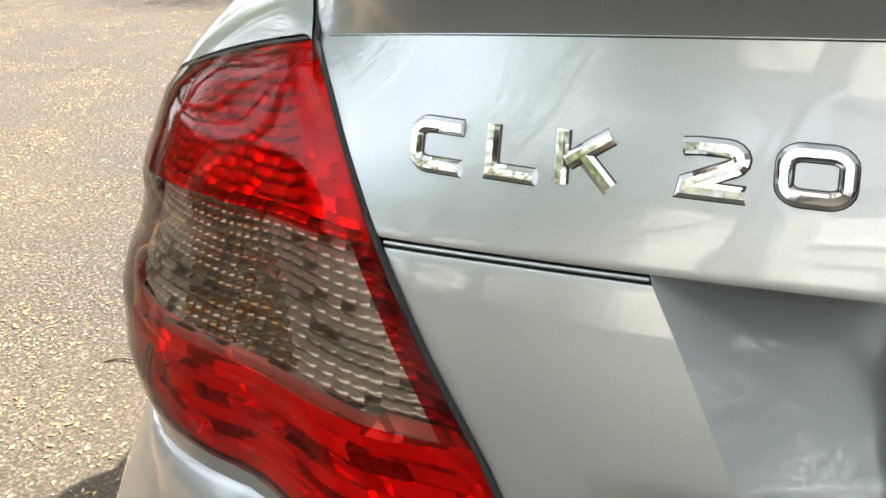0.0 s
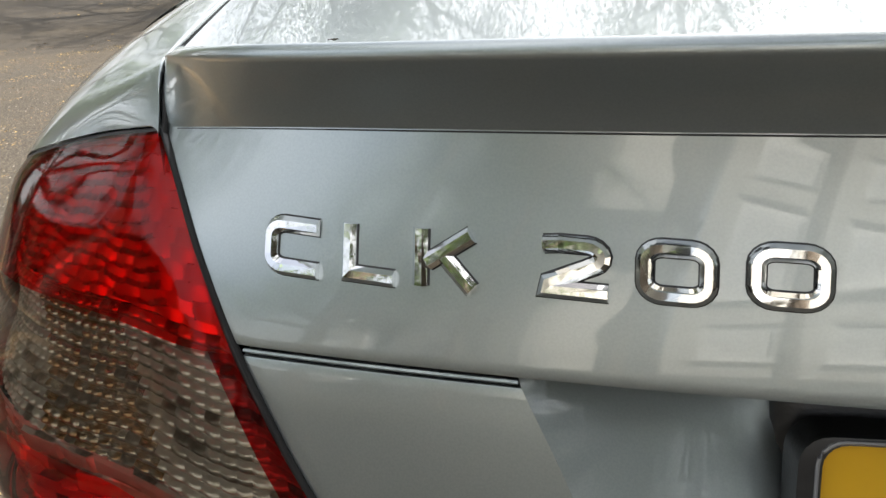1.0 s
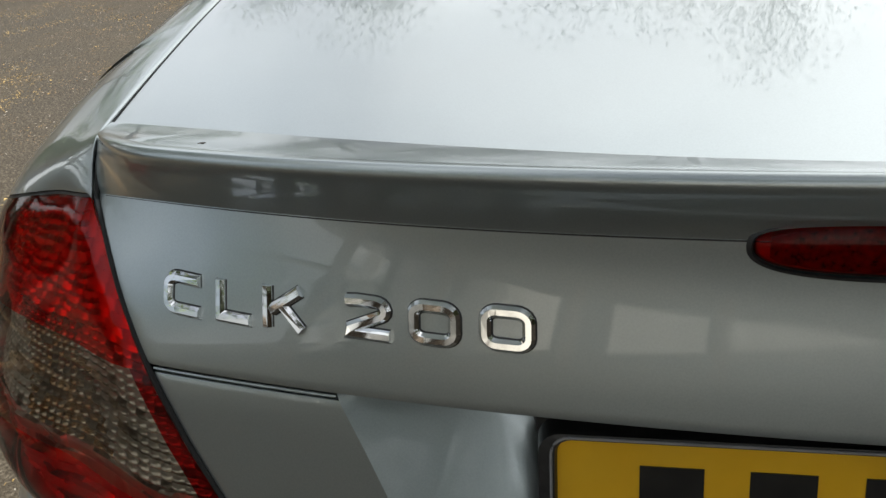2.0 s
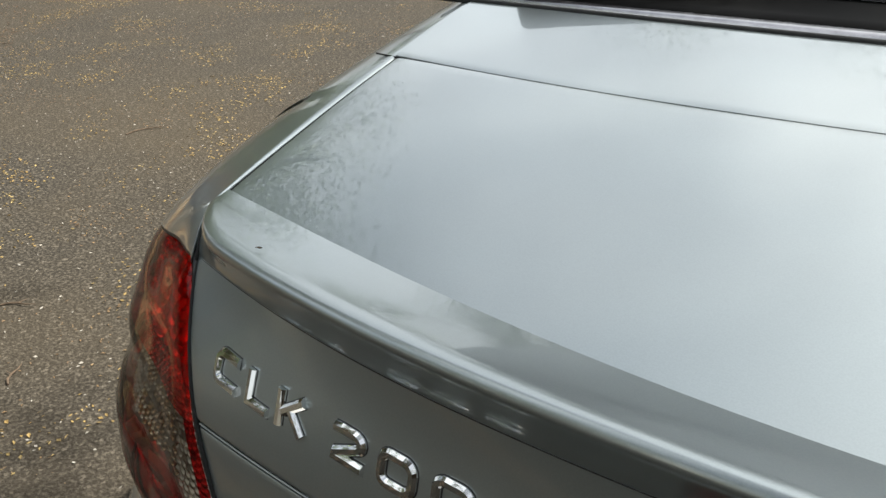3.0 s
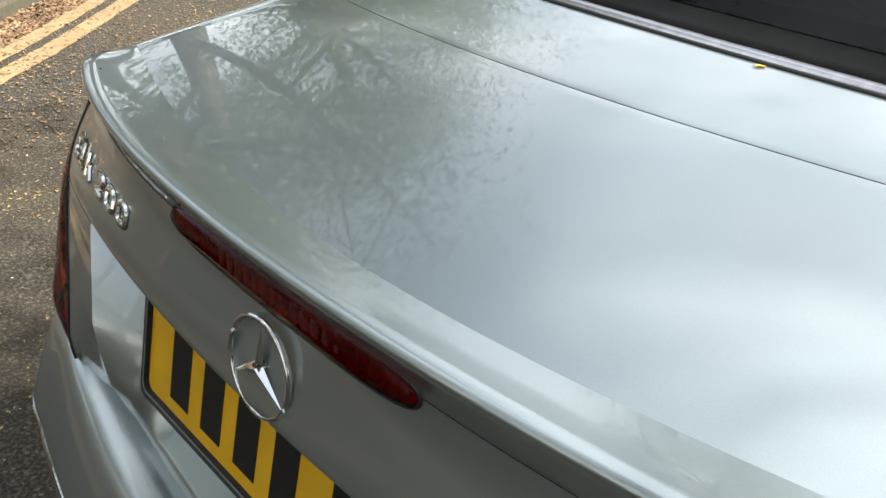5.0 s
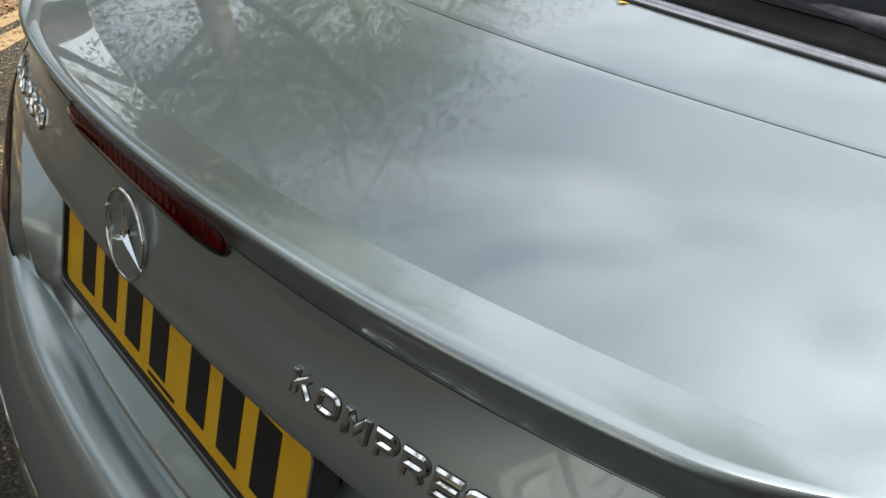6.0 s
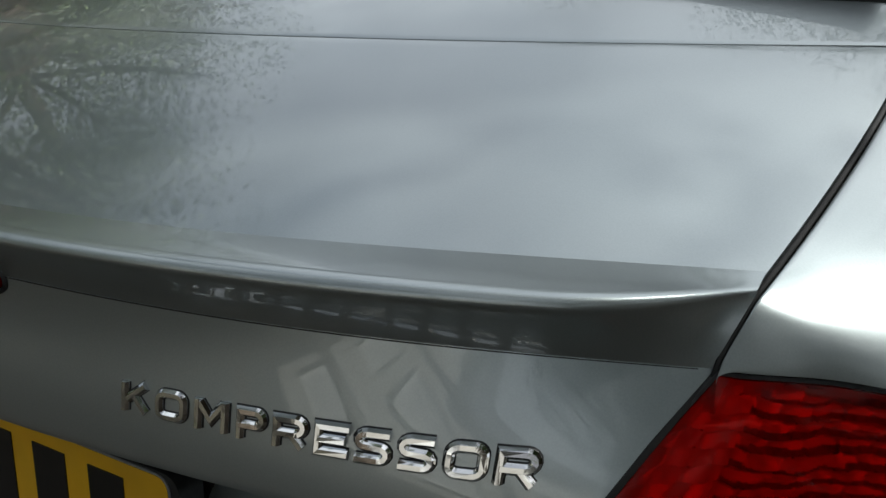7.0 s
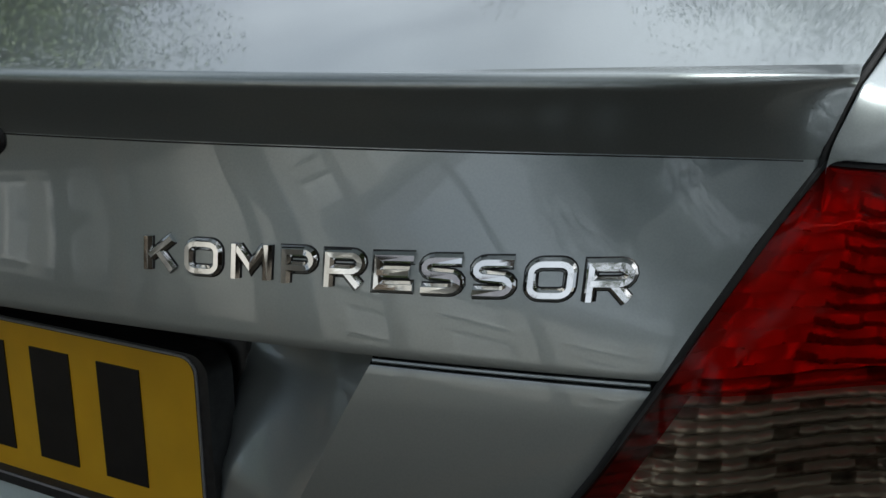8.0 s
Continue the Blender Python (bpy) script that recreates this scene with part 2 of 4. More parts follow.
def grid(bm, fn, us, vs, flange=0.0, inward=None, edges="lrbt"):
    """A sheet fn(u, v) over the values us and vs; flange: how far its named edges are folded back, away from the side that is seen."""
    rows = [[bm.verts.new(fn(u, v)) for u in us] for v in vs]
    for j in range(len(vs) - 1):
        for i in range(len(us) - 1):
            bm.faces.new((rows[j][i], rows[j][i + 1], rows[j + 1][i + 1], rows[j + 1][i]))
    if flange:
        def fold(line, back):
            n = len(line)
            old = []
            for k, v in enumerate(line):
                d = back(v.co)
                old.append(bm.verts.new(v.co + d * flange))
                v.co += d * 0.0004
            for k in range(n - 1):
                bm.faces.new((line[k], line[k + 1], old[k + 1], old[k]))
        if "b" in edges: fold(rows[0], inward)
        if "t" in edges: fold(rows[-1], inward)
        if "l" in edges: fold([r[0] for r in rows], inward)
        if "r" in edges: fold([r[-1] for r in rows], inward)
    return rows


def spaced(n, tight=0.0):
    """n + 1 values from 0 to 1, with one more close to each end."""
    v = [i / n for i in range(n + 1)]
    return [0.0, tight, *v[1:-1], 1 - tight, 1.0] if tight else v


def lerp(a, b, t):
    return a + (b - a) * t


def table(x, xs, ys):
    return float(np.interp(x, xs, ys))


def box(bm, centre, size, turn=None):
    m = Matrix.Translation(centre) @ (turn or Matrix.Identity(4)) @ Matrix.Diagonal((*size, 1))
    return bmesh.ops.create_cube(bm, size=1, matrix=m)["verts"]


def rounded_box(bm, centre, size, r=0.004, turn=None, segments=2):
    vs = box(bm, centre, size, turn)
    es = {e for v in vs for e in v.link_edges}
    bmesh.ops.bevel(bm, geom=list(es), offset=r, segments=segments, affect="EDGES", profile=0.5)


def tube(bm, pts, radii, n=8, closed=False):
    """A round tube along pts."""
    pts = [Vector(p) for p in pts]
    rings = []
    for i, p in enumerate(pts):
        a = pts[i - 1] if (i > 0 or closed) else p
        b = pts[(i + 1) % len(pts)] if (i < len(pts) - 1 or closed) else p
        t = (b - a).normalized()
        side = t.cross(Vector((0, 0, 1)) if abs(t.z) < 0.9 else Vector((1, 0, 0))).normalized()
        up = side.cross(t)
        r = radii[i] if isinstance(radii, (list, tuple)) else radii
        rings.append([bm.verts.new(p + (side * math.cos(k * 2 * math.pi / n) + up * math.sin(k * 2 * math.pi / n)) * r) for k in range(n)])
    m = len(rings)
    for i in range(m if closed else m - 1):
        a, b = rings[i], rings[(i + 1) % m]
        for k in range(n):
            bm.faces.new((a[k], a[(k + 1) % n], b[(k + 1) % n], b[k]))
    if not closed:
        bm.faces.new(rings[0])
        bm.faces.new(rings[-1])


def catmull(pts, s):
    i = min(max(int(s), 0), len(pts) - 2)
    t = s - i
    p0, p1, p2, p3 = pts[max(i - 1, 0)], pts[i], pts[i + 1], pts[min(i + 2, len(pts) - 1)]
    return tuple(0.5 * (2 * b + (c - a) * t + (2 * a - 5 * b + 4 * c - d) * t * t + (3 * b - a - 3 * c + d) * t ** 3) for a, b, c, d in zip(p0, p1, p2, p3))


# ---- the car's outer skin, in plan and height; y = 0 lies at the rear, x = 0 is its middle line ----
LEAN_Z = [0.955 + 0.003 * i for i in range(41)]
LEAN_SLOPE = np.interp(LEAN_Z, (0.955, 0.975, 1.0, 1.02, 1.04, 1.055, 1.08), (0.20, 0.236, 0.275, 0.26, 0.165, 0.08, 0.08))
LEAN_Y = np.concatenate([[0.0], np.cumsum(0.003 * (LEAN_SLOPE[1:] + LEAN_SLOPE[:-1]) / 2)]) - 0.0098
TUCK = 0.018  # how far the lid draws in below the plate


def rear_y(x, z):
    """The rear face of the boot lid."""
    h = max(z + 0.012, 0.945)
    c = 0.1 + 1.4 * (h - 0.96) + 27 * (h - 0.96) ** 2
    lean = table(z, LEAN_Z, LEAN_Y) if z > 0.955 else 0.24 * (max(z, 0.80) - 0.955) - 0.0098
    tuck = TUCK * max(0.0, (0.862 - z) / 0.062) ** 1.2 * max(0.0, min(1.0, (0.42 - abs(x)) / 0.09)) if 0.735 < z < 0.862 else 0.0
    return -0.026 + 0.208 * x * x + c * x ** 4 + lean + tuck - 0.016 * (z - 1.0)


CORNER = [(0.61, 0.068, 0.7), (0.66, 0.096, 0.9), (0.706, 0.127, 1), (0.744, 0.167, 1), (0.772, 0.217, 1), (0.796, 0.292, 1), (0.815, 0.392, 1),
          (0.838, 0.612, 1), (0.853, 1.0, 1), (0.861, 1.6, 1), (0.862, 2.4, 1), (0.856, 3.2, 1)]
SHELL_CACHE = {}


def shell_points(z):
    key = round(z, 4)
    if key in SHELL_CACHE:
        return SHELL_CACHE[key]
    off = table(z, (0.3, 0.5, 0.70, 0.74, 0.80, 0.845, 0.865, 0.885, 0.91, 0.93, 0.98, 1.02, 1.05, 1.08), (-0.02, -0.002, 0.012, 0.021, 0.030, 0.027, 0.020, 0.009, 0.002, 0.001, -0.021, -0.046, -0.072, -0.10))
    pts = [(x, rear_y(x, z)) for x in (-0.1, 0.0, 0.1, 0.2, 0.3, 0.4, 0.48, 0.545)]
    for i, (x, y, w) in enumerate(CORNER):
        a = CORNER[i - 1] if i else (0.545, 0.036, 0)
        b = CORNER[min(i + 1, len(CORNER) - 1)]
        t = Vector((b[0] - a[0], b[1] - a[1])).normalized()
        pts.append((x + t.y * off * w, y - t.x * off * w))
    SHELL_CACHE[key] = pts
    return pts


def shell(s, z):
    return catmull(shell_points(z), s + 1)


def shell_s(z, value, axis=0):
    """Where along the skin, at height z, its x (or y) takes a value."""
    lo, hi = 0.0, 18.0
    for _ in range(28):
        mid = (lo + hi) / 2
        if shell(mid, z)[axis] < value:
            lo = mid
        else:
            hi = mid
    return lo


def skin(s, z, out=0.0, side=1):
    x, y = shell(s, z)
    if out:
        x2, y2 = shell(s + 0.03, z)
        t = Vector((x2 - x, y2 - y)).normalized()
        x, y = x + t.y * out, y - t.x * out
    return Vector((x * side, y, z))


def lid_z(x, y):
    """The top of the boot lid and of the panel ahead of it."""
    return 1.0969 + 0.146 * (y - 0.13) - 0.0780 * x * x - 0.05 * max(0, y - 0.35) ** 2


def lid_edge_x(y):
    k = min(y, 0.46) - 0.1475
    return 0.5898 + 0.140 * k - 0.150 * k * k + 0.06 * max(0.0, y - 0.46)


def gap_y(x):
    return 0.3725 + 0.0539 * x + 0.2994 * x * x


def trim_y(x):
    return 0.5426 + 0.2423 * x * x


def light_edge_x(z):
    """The inner edge of a tail light, along the lid."""
    return table(z, (0.70, 0.75, 0.80, 0.85, 0.90, 0.95, 0.975, 1.01, 1.045, 1.08), (0.378, 0.4035, 0.430, 0.459, 0.495, 0.5245, 0.5385, 0.560, 0.5855, 0.62))


def recess_x(z):
    return table(z, (0.70, 0.735, 0.80, 0.859, 0.923, 0.954), (0.2735, 0.2845, 0.3125, 0.3390, 0.3705, 0.387))


def spoiler_base_z(x):
    return 1.0631 - 0.0346 * x * x - 0.1043 * x ** 4


car = thing("car", "silver-grey two-door coupe parked beside a kerb, dusty and sunlit", "car", (0, 1.8, 0))
OUT = lambda c: Vector((0, 1, 0))
DOWN = lambda c: Vector((0, 0, -1))
INWARD = lambda c: (Vector((0, 1.2, c.z)) - c).normalized()
LID_BOTTOM = 0.7355


def crease_z(x):
    """The fold across the rear face, under the badges."""
    return 0.9623 - 0.039 * x * x


# boot lid: rear face, its two lower wings, the plate recess and the top
bm = bmesh.new()


def upper_face(u, v):
    x0 = (2 * u - 1)
    z = lerp(crease_z(x0 * 0.53), 1.046, v)
    x = x0 * (light_edge_x(z) - 0.0018)
    z = lerp(crease_z(x), spoiler_base_z(x) + 0.003, v)
    x = x0 * (light_edge_x(min(z, 1.046)) - 0.0018)
    return Vector((x, rear_y(x, z), z))


grid(bm, upper_face, spaced(72, 0.004), spaced(18, 0.02), 0.05, lambda c: Vector((0, 1, 0.05)), "blr")
for sgn in (1, -1):
    def wing(u, v):
        x = lerp(0.383, 0.524, u)
        z = lerp(LID_BOTTOM, crease_z(x) - 0.0052, v)
        x = lerp(recess_x(z), light_edge_x(z) - 0.0018, u)
        return Vector((x * sgn, rear_y(x, z) + 0.0012, z))
    grid(bm, wing, spaced(14, 0.02), spaced(48, 0.006), 0.02, OUT, "brt")


def recess(u, v):
    a = 2 * u - 1
    z = lerp(LID_BOTTOM, crease_z(a * 0.383) + 0.004, v)
    xr = recess_x(min(z, 0.954))
    x = a * xr
    k = min(1.0, (1 - abs(a)) / 0.26)
    k = 1 - (1 - k) ** 1.4
    depth = table(z, (0.738, 0.77, 0.80, 0.83, 0.87, 0.91, 0.96), (0.0, 0.010, 0.021, 0.032, 0.046, 0.058, 0.070)) * k
    depth += 0.040 * max(0.0, min(1.0, (0.272 - abs(x)) / 0.04)) * max(0.0, min(1.0, (z - 0.76) / 0.04))
    return Vector((x, rear_y(x, z) + depth + 0.0012, z))


grid(bm, recess, spaced(70, 0.004), spaced(48))


def lid_top(u, v):
    a = 2 * u - 1
    y = lerp(0.12, gap_y(a * 0.62) - 0.0009, v)
    x = a * (lid_edge_x(y) - 0.0010)
    y = lerp(0.0325 + 0.4045 * x * x - 0.1615 * x ** 4, gap_y(x) - 0.0009, v)
    x = a * (lid_edge_x(y) - 0.0010)
    return Vector((x, y, lid_z(x, y) - 0.0012 * abs(a) ** 14))


grid(bm, lid_top, spaced(56, 0.004), spaced(20, 0.01), 0.03, DOWN, "tlr")
for sgn in (1, -1):
    tube(bm, [Vector((sgn * x, rear_y(x, crease_z(x) - 0.003) + 0.0016, crease_z(x) - 0.0026)) for x in np.linspace(0.387, 0.520, 14)], 0.0011, 6)
boot_lid = part("boot_lid", bm, PAINT, car, "silver metallic boot lid with soft reflections")

# spoiler lip along the lid's rear edge
bm = bmesh.new()


def spoiler_section(a):
    """Points from the foot of the rear face over the rounded lip to the front edge, at a from -1 to 1."""
    e = abs(a)
    xb = a * 0.5780
    zb = spoiler_base_z(xb)
    yb = rear_y(xb, zb)
    xt = a * lerp(0.5866, 0.5908, e ** 8)
    yf = 0.0365 + 0.4045 * xt * xt - 0.1615 * xt ** 4
    zf = lid_z(xt, yf) + 0.0004
    k = max(0.0, (e - 0.86) / 0.14) ** 2.2
    r = lerp(0.0058, 0.0012, k)
    lip_y = lerp(-0.0325 + 0.281 * xt * xt + 0.228 * xt ** 4, yf - 0.021, k)
    lip_z = lerp(1.1032 - 0.056 * xt * xt, zf - 0.0016, k)
    cy, cz = lip_y + r, lip_z - r
    p = []
    ey, ez = cy + r * math.cos(radians(205)), cz + r * math.sin(radians(205))
    for ty, tz in ((0, 0), (0.05, 0.10), (0.13, 0.22), (0.26, 0.38), (0.45, 0.56), (0.68, 0.74), (0.88, 0.90)):
        p.append(Vector((lerp(xb, xt, tz), lerp(yb, ey, ty), lerp(zb, ez, tz))))
    for th in (205, 190, 175, 160, 145, 130, 115, 102):
        p.append(Vector((xt, cy + r * math.cos(radians(th)), cz + r * math.sin(radians(th)))))
    q = p[-1]
    for t in (0.2, 0.4, 0.6, 0.8, 0.92, 1.0):
        p.append(Vector((xt, lerp(q.y, yf, t), lerp(q.z, zf, t) - 0.0012 * math.sin(math.pi * t) * (1 - k))))
    return p


secs = [spoiler_section(a) for a in [-1, -0.993, -0.984, *[-0.975 + 1.95 * i / 90 for i in range(91)], 0.984, 0.993, 1]]
rows = [[bm.verts.new(p) for p in sec] for sec in secs]
for i in range(len(rows) - 1):
    for k in range(len(rows[0]) - 1):
        bm.faces.new((rows[i][k], rows[i + 1][k], rows[i + 1][k + 1], rows[i][k + 1]))
bm.faces.new(rows[0])
bm.faces.new(rows[-1])
spoiler = part("spoiler", bm, PAINT, boot_lid, "body-coloured lip spoiler along the lid edge")
bm = bmesh.new()
tube(bm, [Vector((a * 0.572, rear_y(a * 0.572, spoiler_base_z(a * 0.572)) - 0.0002, spoiler_base_z(a * 0.572) - 0.0008)) for a in [-1 + i / 30 for i in range(61)]], 0.00045, 6)
part("spoiler_seam", bm, RUBBER, boot_lid, "thin dark seam under the spoiler")

# high brake light: a long narrow red lens under the spoiler
bm = bmesh.new()


def brake_shape(grow, y_out):
    ring = []
    for k in range(64):
        t = 2 * math.pi * k / 64
        cx, sz = math.cos(t), math.sin(t)
        x = (0.1610 + grow) * math.copysign(abs(cx) ** 0.30, cx)
        z = 1.0605 + (0.0140 + grow) * math.copysign(abs(sz) ** 0.8, sz) - 0.05 * x * x
        ring.append(Vector((x, rear_y(x, min(z, 1.066)) - y_out - 0.003 * max(0.0, (z - 1.062) / 0.02) ** 1.5, z)))
    return ring


loops = [[bm.verts.new(p) for p in brake_shape(g, o)] for g, o in ((0.0, 0.0005), (-0.0012, 0.004), (-0.004, 0.006))]
for a, b in zip(loops, loops[1:]):
    for k in range(64):
        bm.faces.new((a[k], a[(k + 1) % 64], b[(k + 1) % 64], b[k]))
bm.faces.new(loops[-1])
brake = part("brake_light", bm, RED_LENS, car, "narrow dark red high-level brake light")
bm = bmesh.new()
loops = [[bm.verts.new(p) for p in brake_shape(g, o)] for g, o in ((0.0034, 0.0006), (0.0012, 0.0022), (0.0, 0.0006), (-0.0006, -0.0006))]
for a, b in zip(loops, loops[1:]):
    for k in range(64):
        bm.faces.new((a[k], a[(k + 1) % 64], b[(k + 1) % 64], b[k]))
part("brake_light_seal", bm, BLACK_PLASTIC, brake)
bm = bmesh.new()


def brake_back(u, v):
    x = lerp(-0.1535, 0.1535, u)
    reach = math.sqrt(max(0.0, 1 - (abs(x) / 0.157) ** 6.66)) ** 0.8
    z = 1.0605 - 0.05 * x * x + lerp(-0.0118, 0.0118, v) * reach
    return Vector((x, rear_y(x, min(z, 1.066)) - 0.0030 * max(0.0, (z - 1.062) / 0.02) ** 1.5 - 0.0016 - 0.0012 * abs(math.sin(u * math.pi * 24)), z))


grid(bm, brake_back, spaced(144), spaced(4))
part("brake_reflector", bm, material("red_reflector", [(0.05, 0.006, 0.006), (0.17, 0.018, 0.018)], scale=300, rough=(0.2, 0.4), metal=0.3), brake, smooth=False)


# ---- raised chrome lettering ----

def stroke(bm, pts, width, height, place, closed=False, chamfer=0.27):
    """A chamfered bar along a flat polyline; place maps (x, z, out) onto the body."""
    n = len(pts)
    P = [Vector(p) for p in pts]
    rings = []
    for i in range(n):
        d0 = (P[i] - P[i - 1]).normalized() if (i or closed) else None
        d1 = (P[(i + 1) % n] - P[i]).normalized() if (i < n - 1 or closed) else None
        d0, d1 = d0 or d1, d1 or d0
        n0, n1 = Vector((-d0.y, d0.x)), Vector((-d1.y, d1.x))
        m = (n0 + n1)
        m = m / max(0.35, m.dot(n0)) if m.length > 1e-6 else n0
        ring = []
        for w, h in ((-0.5, 0), (-0.5, 0.45), (-0.5 + chamfer, 1), (0.5 - chamfer, 1), (0.5, 0.45), (0.5, 0)):
            q = P[i] + m * (w * width)
            ring.append(bm.verts.new(place(q.x, q.y, h * height)))
        rings.append(ring)
    for i in range(n if closed else n - 1):
        a, b = rings[i], rings[(i + 1) % n]
        for k in range(5):
            bm.faces.new((a[k], a[k + 1], b[k + 1], b[k]))
    if not closed:
        bm.faces.new(rings[0])
        bm.faces.new(rings[-1])


def round_rect(x0, y0, x1, y1, r, n=5):
    pts = []
    for cx, cy, a0 in ((x1 - r, y1 - r, 0), (x0 + r, y1 - r, 90), (x0 + r, y0 + r, 180), (x1 - r, y0 + r, 270)):
        for k in range(n + 1):
            a = radians(a0 + 90 * k / n)
            pts.append((cx + r * math.cos(a), cy + r * math.sin(a)))
    return pts


def arc(cx, cy, rx, ry, a0, a1, n=8):
    return [(cx + rx * math.cos(radians(lerp(a0, a1, k / n))), cy + ry * math.sin(radians(lerp(a0, a1, k / n)))) for k in range(n + 1)]


def glyph(ch):
    """Strokes of a squared capital in a box 0..1 by 0..1: (points, closed)."""
    if ch in "O0":
        return [(round_rect(0.11, 0.11, 0.89, 0.89, 0.22), True)]
    if ch == "C":
        return [([(0.96, 0.89), (0.34, 0.89), *arc(0.34, 0.67, 0.23, 0.22, 90, 180, 5)[1:], *arc(0.34, 0.33, 0.23, 0.22, 180, 270, 5), (0.96, 0.11)], False)]
    if ch == "L":
        return [([(0.15, 1.0), (0.15, 0.11), (1.0, 0.11)], False)]
    if ch == "K":
        return [([(0.14, 0.0), (0.14, 1.0)], False), ([(0.24, 0.42), (0.86, 0.97)], False, 0.95), ([(0.44, 0.60), (0.88, 0.02)], False, 0.90)]
    if ch == "2":
        return [([(0.08, 0.86), (0.30, 0.89), *arc(0.68, 0.71, 0.21, 0.18, 90, -60, 7), (0.16, 0.22), (0.14, 0.11), (0.98, 0.11)], False)]
    if ch == "M":
        return [([(0.12, 0.0), (0.12, 1.0)], False), ([(0.88, 0.0), (0.88, 1.0)], False), ([(0.17, 0.90), (0.50, 0.36), (0.83, 0.90)], False, 0.93)]
    if ch in "PR":
        s = [([(0.13, 0.0), (0.13, 0.89), *arc(0.66, 0.67, 0.22, 0.22, 90, -90, 8), (0.13, 0.45)], False)]
        return s + ([([(0.54, 0.45), (0.86, 0.03)], False, 0.94)] if ch == "R" else [])
    if ch == "E":
        return [([(0.98, 0.89), (0.13, 0.89), (0.13, 0.11), (0.98, 0.11)], False), ([(0.13, 0.50), (0.88, 0.50)], False)]
    return [([(0.94, 0.89), *arc(0.33, 0.70, 0.22, 0.19, 90, 250, 6), *arc(0.67, 0.30, 0.22, 0.19, 70, -90, 6), (0.06, 0.11)], False)]


def badge_letter(ch, x0, x1, z0, height, width, rise):
    bm, edge = bmesh.new(), bmesh.new()
    w = x1 - x0

    def place(px, pz, out):
        x, z = x0 + px * w, z0 + pz
        nx = (rear_y(x + 0.002, z) - rear_y(x - 0.002, z)) / 0.004
        d = Vector((nx, -1, 0.25)).normalized()
        return Vector((x, rear_y(x, z), z)) + d * (out - 0.0002)
    for pts, closed, *low in glyph(ch):
        # polyline in metres across, so that the bar keeps its width
        flat = [(px * w, pz * height) for px, pz in pts]
        stroke(bm, flat, width, rise * (low[0] if low else 1.0), lambda a, b, o: place(a / w, b, o), closed)
        # slightly wider black strip at the foot, painting in the letter's shaded outline
        stroke(edge, flat, width + 0.0012, 0.0009, lambda a, b, o: place(a / w, b, o), closed, 0.1)
    part("letter_shade", edge, BLACK_PLASTIC, boot_lid, smooth=False)
    return part("badge_letter", bm, CHROME, boot_lid, smooth=False)


for ch, x0, x1 in (("C", -0.5083, -0.4788), ("L", -0.4683, -0.4423), ("K", -0.4348, -0.4033), ("2", -0.3793, -0.3498), ("0", -0.3398, -0.3088), ("0", -0.2983, -0.2673)):
    badge_letter(ch, x0, x1, 0.9882 + 0.038 * (x1 + 0.45), 0.0230, 0.0068, 0.0040)
for k, (ch, x0, x1) in enumerate((("K", 0.2555, 0.2768), ("O", 0.2813, 0.3036), ("M", 0.3086, 0.3324), ("P", 0.3374, 0.3567), ("R", 0.3602, 0.3825), ("E", 0.3860, 0.4073),
                                  ("S", 0.4098, 0.4311), ("S", 0.4346, 0.4554), ("O", 0.4599, 0.4827), ("R", 0.4862, 0.5095))):
    badge_letter(ch, x0, x1, 0.9894 - 0.0264 * (x0 - 0.38), 0.0174, 0.0057, 0.0034)

# round emblem: a ring with three tapered spokes, on a short stem
bm = bmesh.new()
EC = Vector((0.0007, -0.0275, 0.9994))
LEAN = Matrix.Translation(EC) @ pose(0, 0, 0, -6) @ Matrix.Translation(-EC)
tube(bm, [EC + Vector((0.0405 * math.cos(a), 0, 0.0402 * math.sin(a))) for a in [2 * math.pi * k / 56 for k in range(56)]], 0.0025, 10, True)
for k in range(3):
    a = radians(90 + 120 * k)
    d, s = Vector((math.cos(a), 0, math.sin(a))), Vector((-math.sin(a), 0, math.cos(a)))
    tip, base = EC + d * 0.040, EC + d * 0.002
    w = [bm.verts.new(p) for p in (tip, EC + s * 0.0056 + d * 0.0030, EC + Vector((0, -0.0045, 0)), EC - s * 0.0056 + d * 0.0030, EC + Vector((0, 0.003, 0)))]
    for f in ((0, 1, 2), (0, 2, 3), (0, 3, 4), (0, 4, 1)):
        bm.faces.new([w[i] for i in f])
bmesh.ops.transform(bm, matrix=LEAN, verts=bm.verts)
emblem = part("emblem", bm, CHROME, boot_lid, "round chrome emblem with three spokes", smooth=False)
for poly in emblem.data.polygons:
    poly.use_smooth = len(poly.vertices) == 4
bm = bmesh.new()
bmesh.ops.create_cone(bm, cap_ends=True, segments=16, radius1=0.006, radius2=0.005, depth=0.012, matrix=Matrix.Translation((0.0007, -0.0245, 0.9994)) @ pose(0, 0, 0, 90))
part("emblem_stem", bm, CHROME, emblem)

# number plate in its holder, leaning with the recess
PLATE = Matrix.Translation((0, 0.0026, 0.8719)) @ pose(0, 0, 0, -9)
plate_bm = bmesh.new()


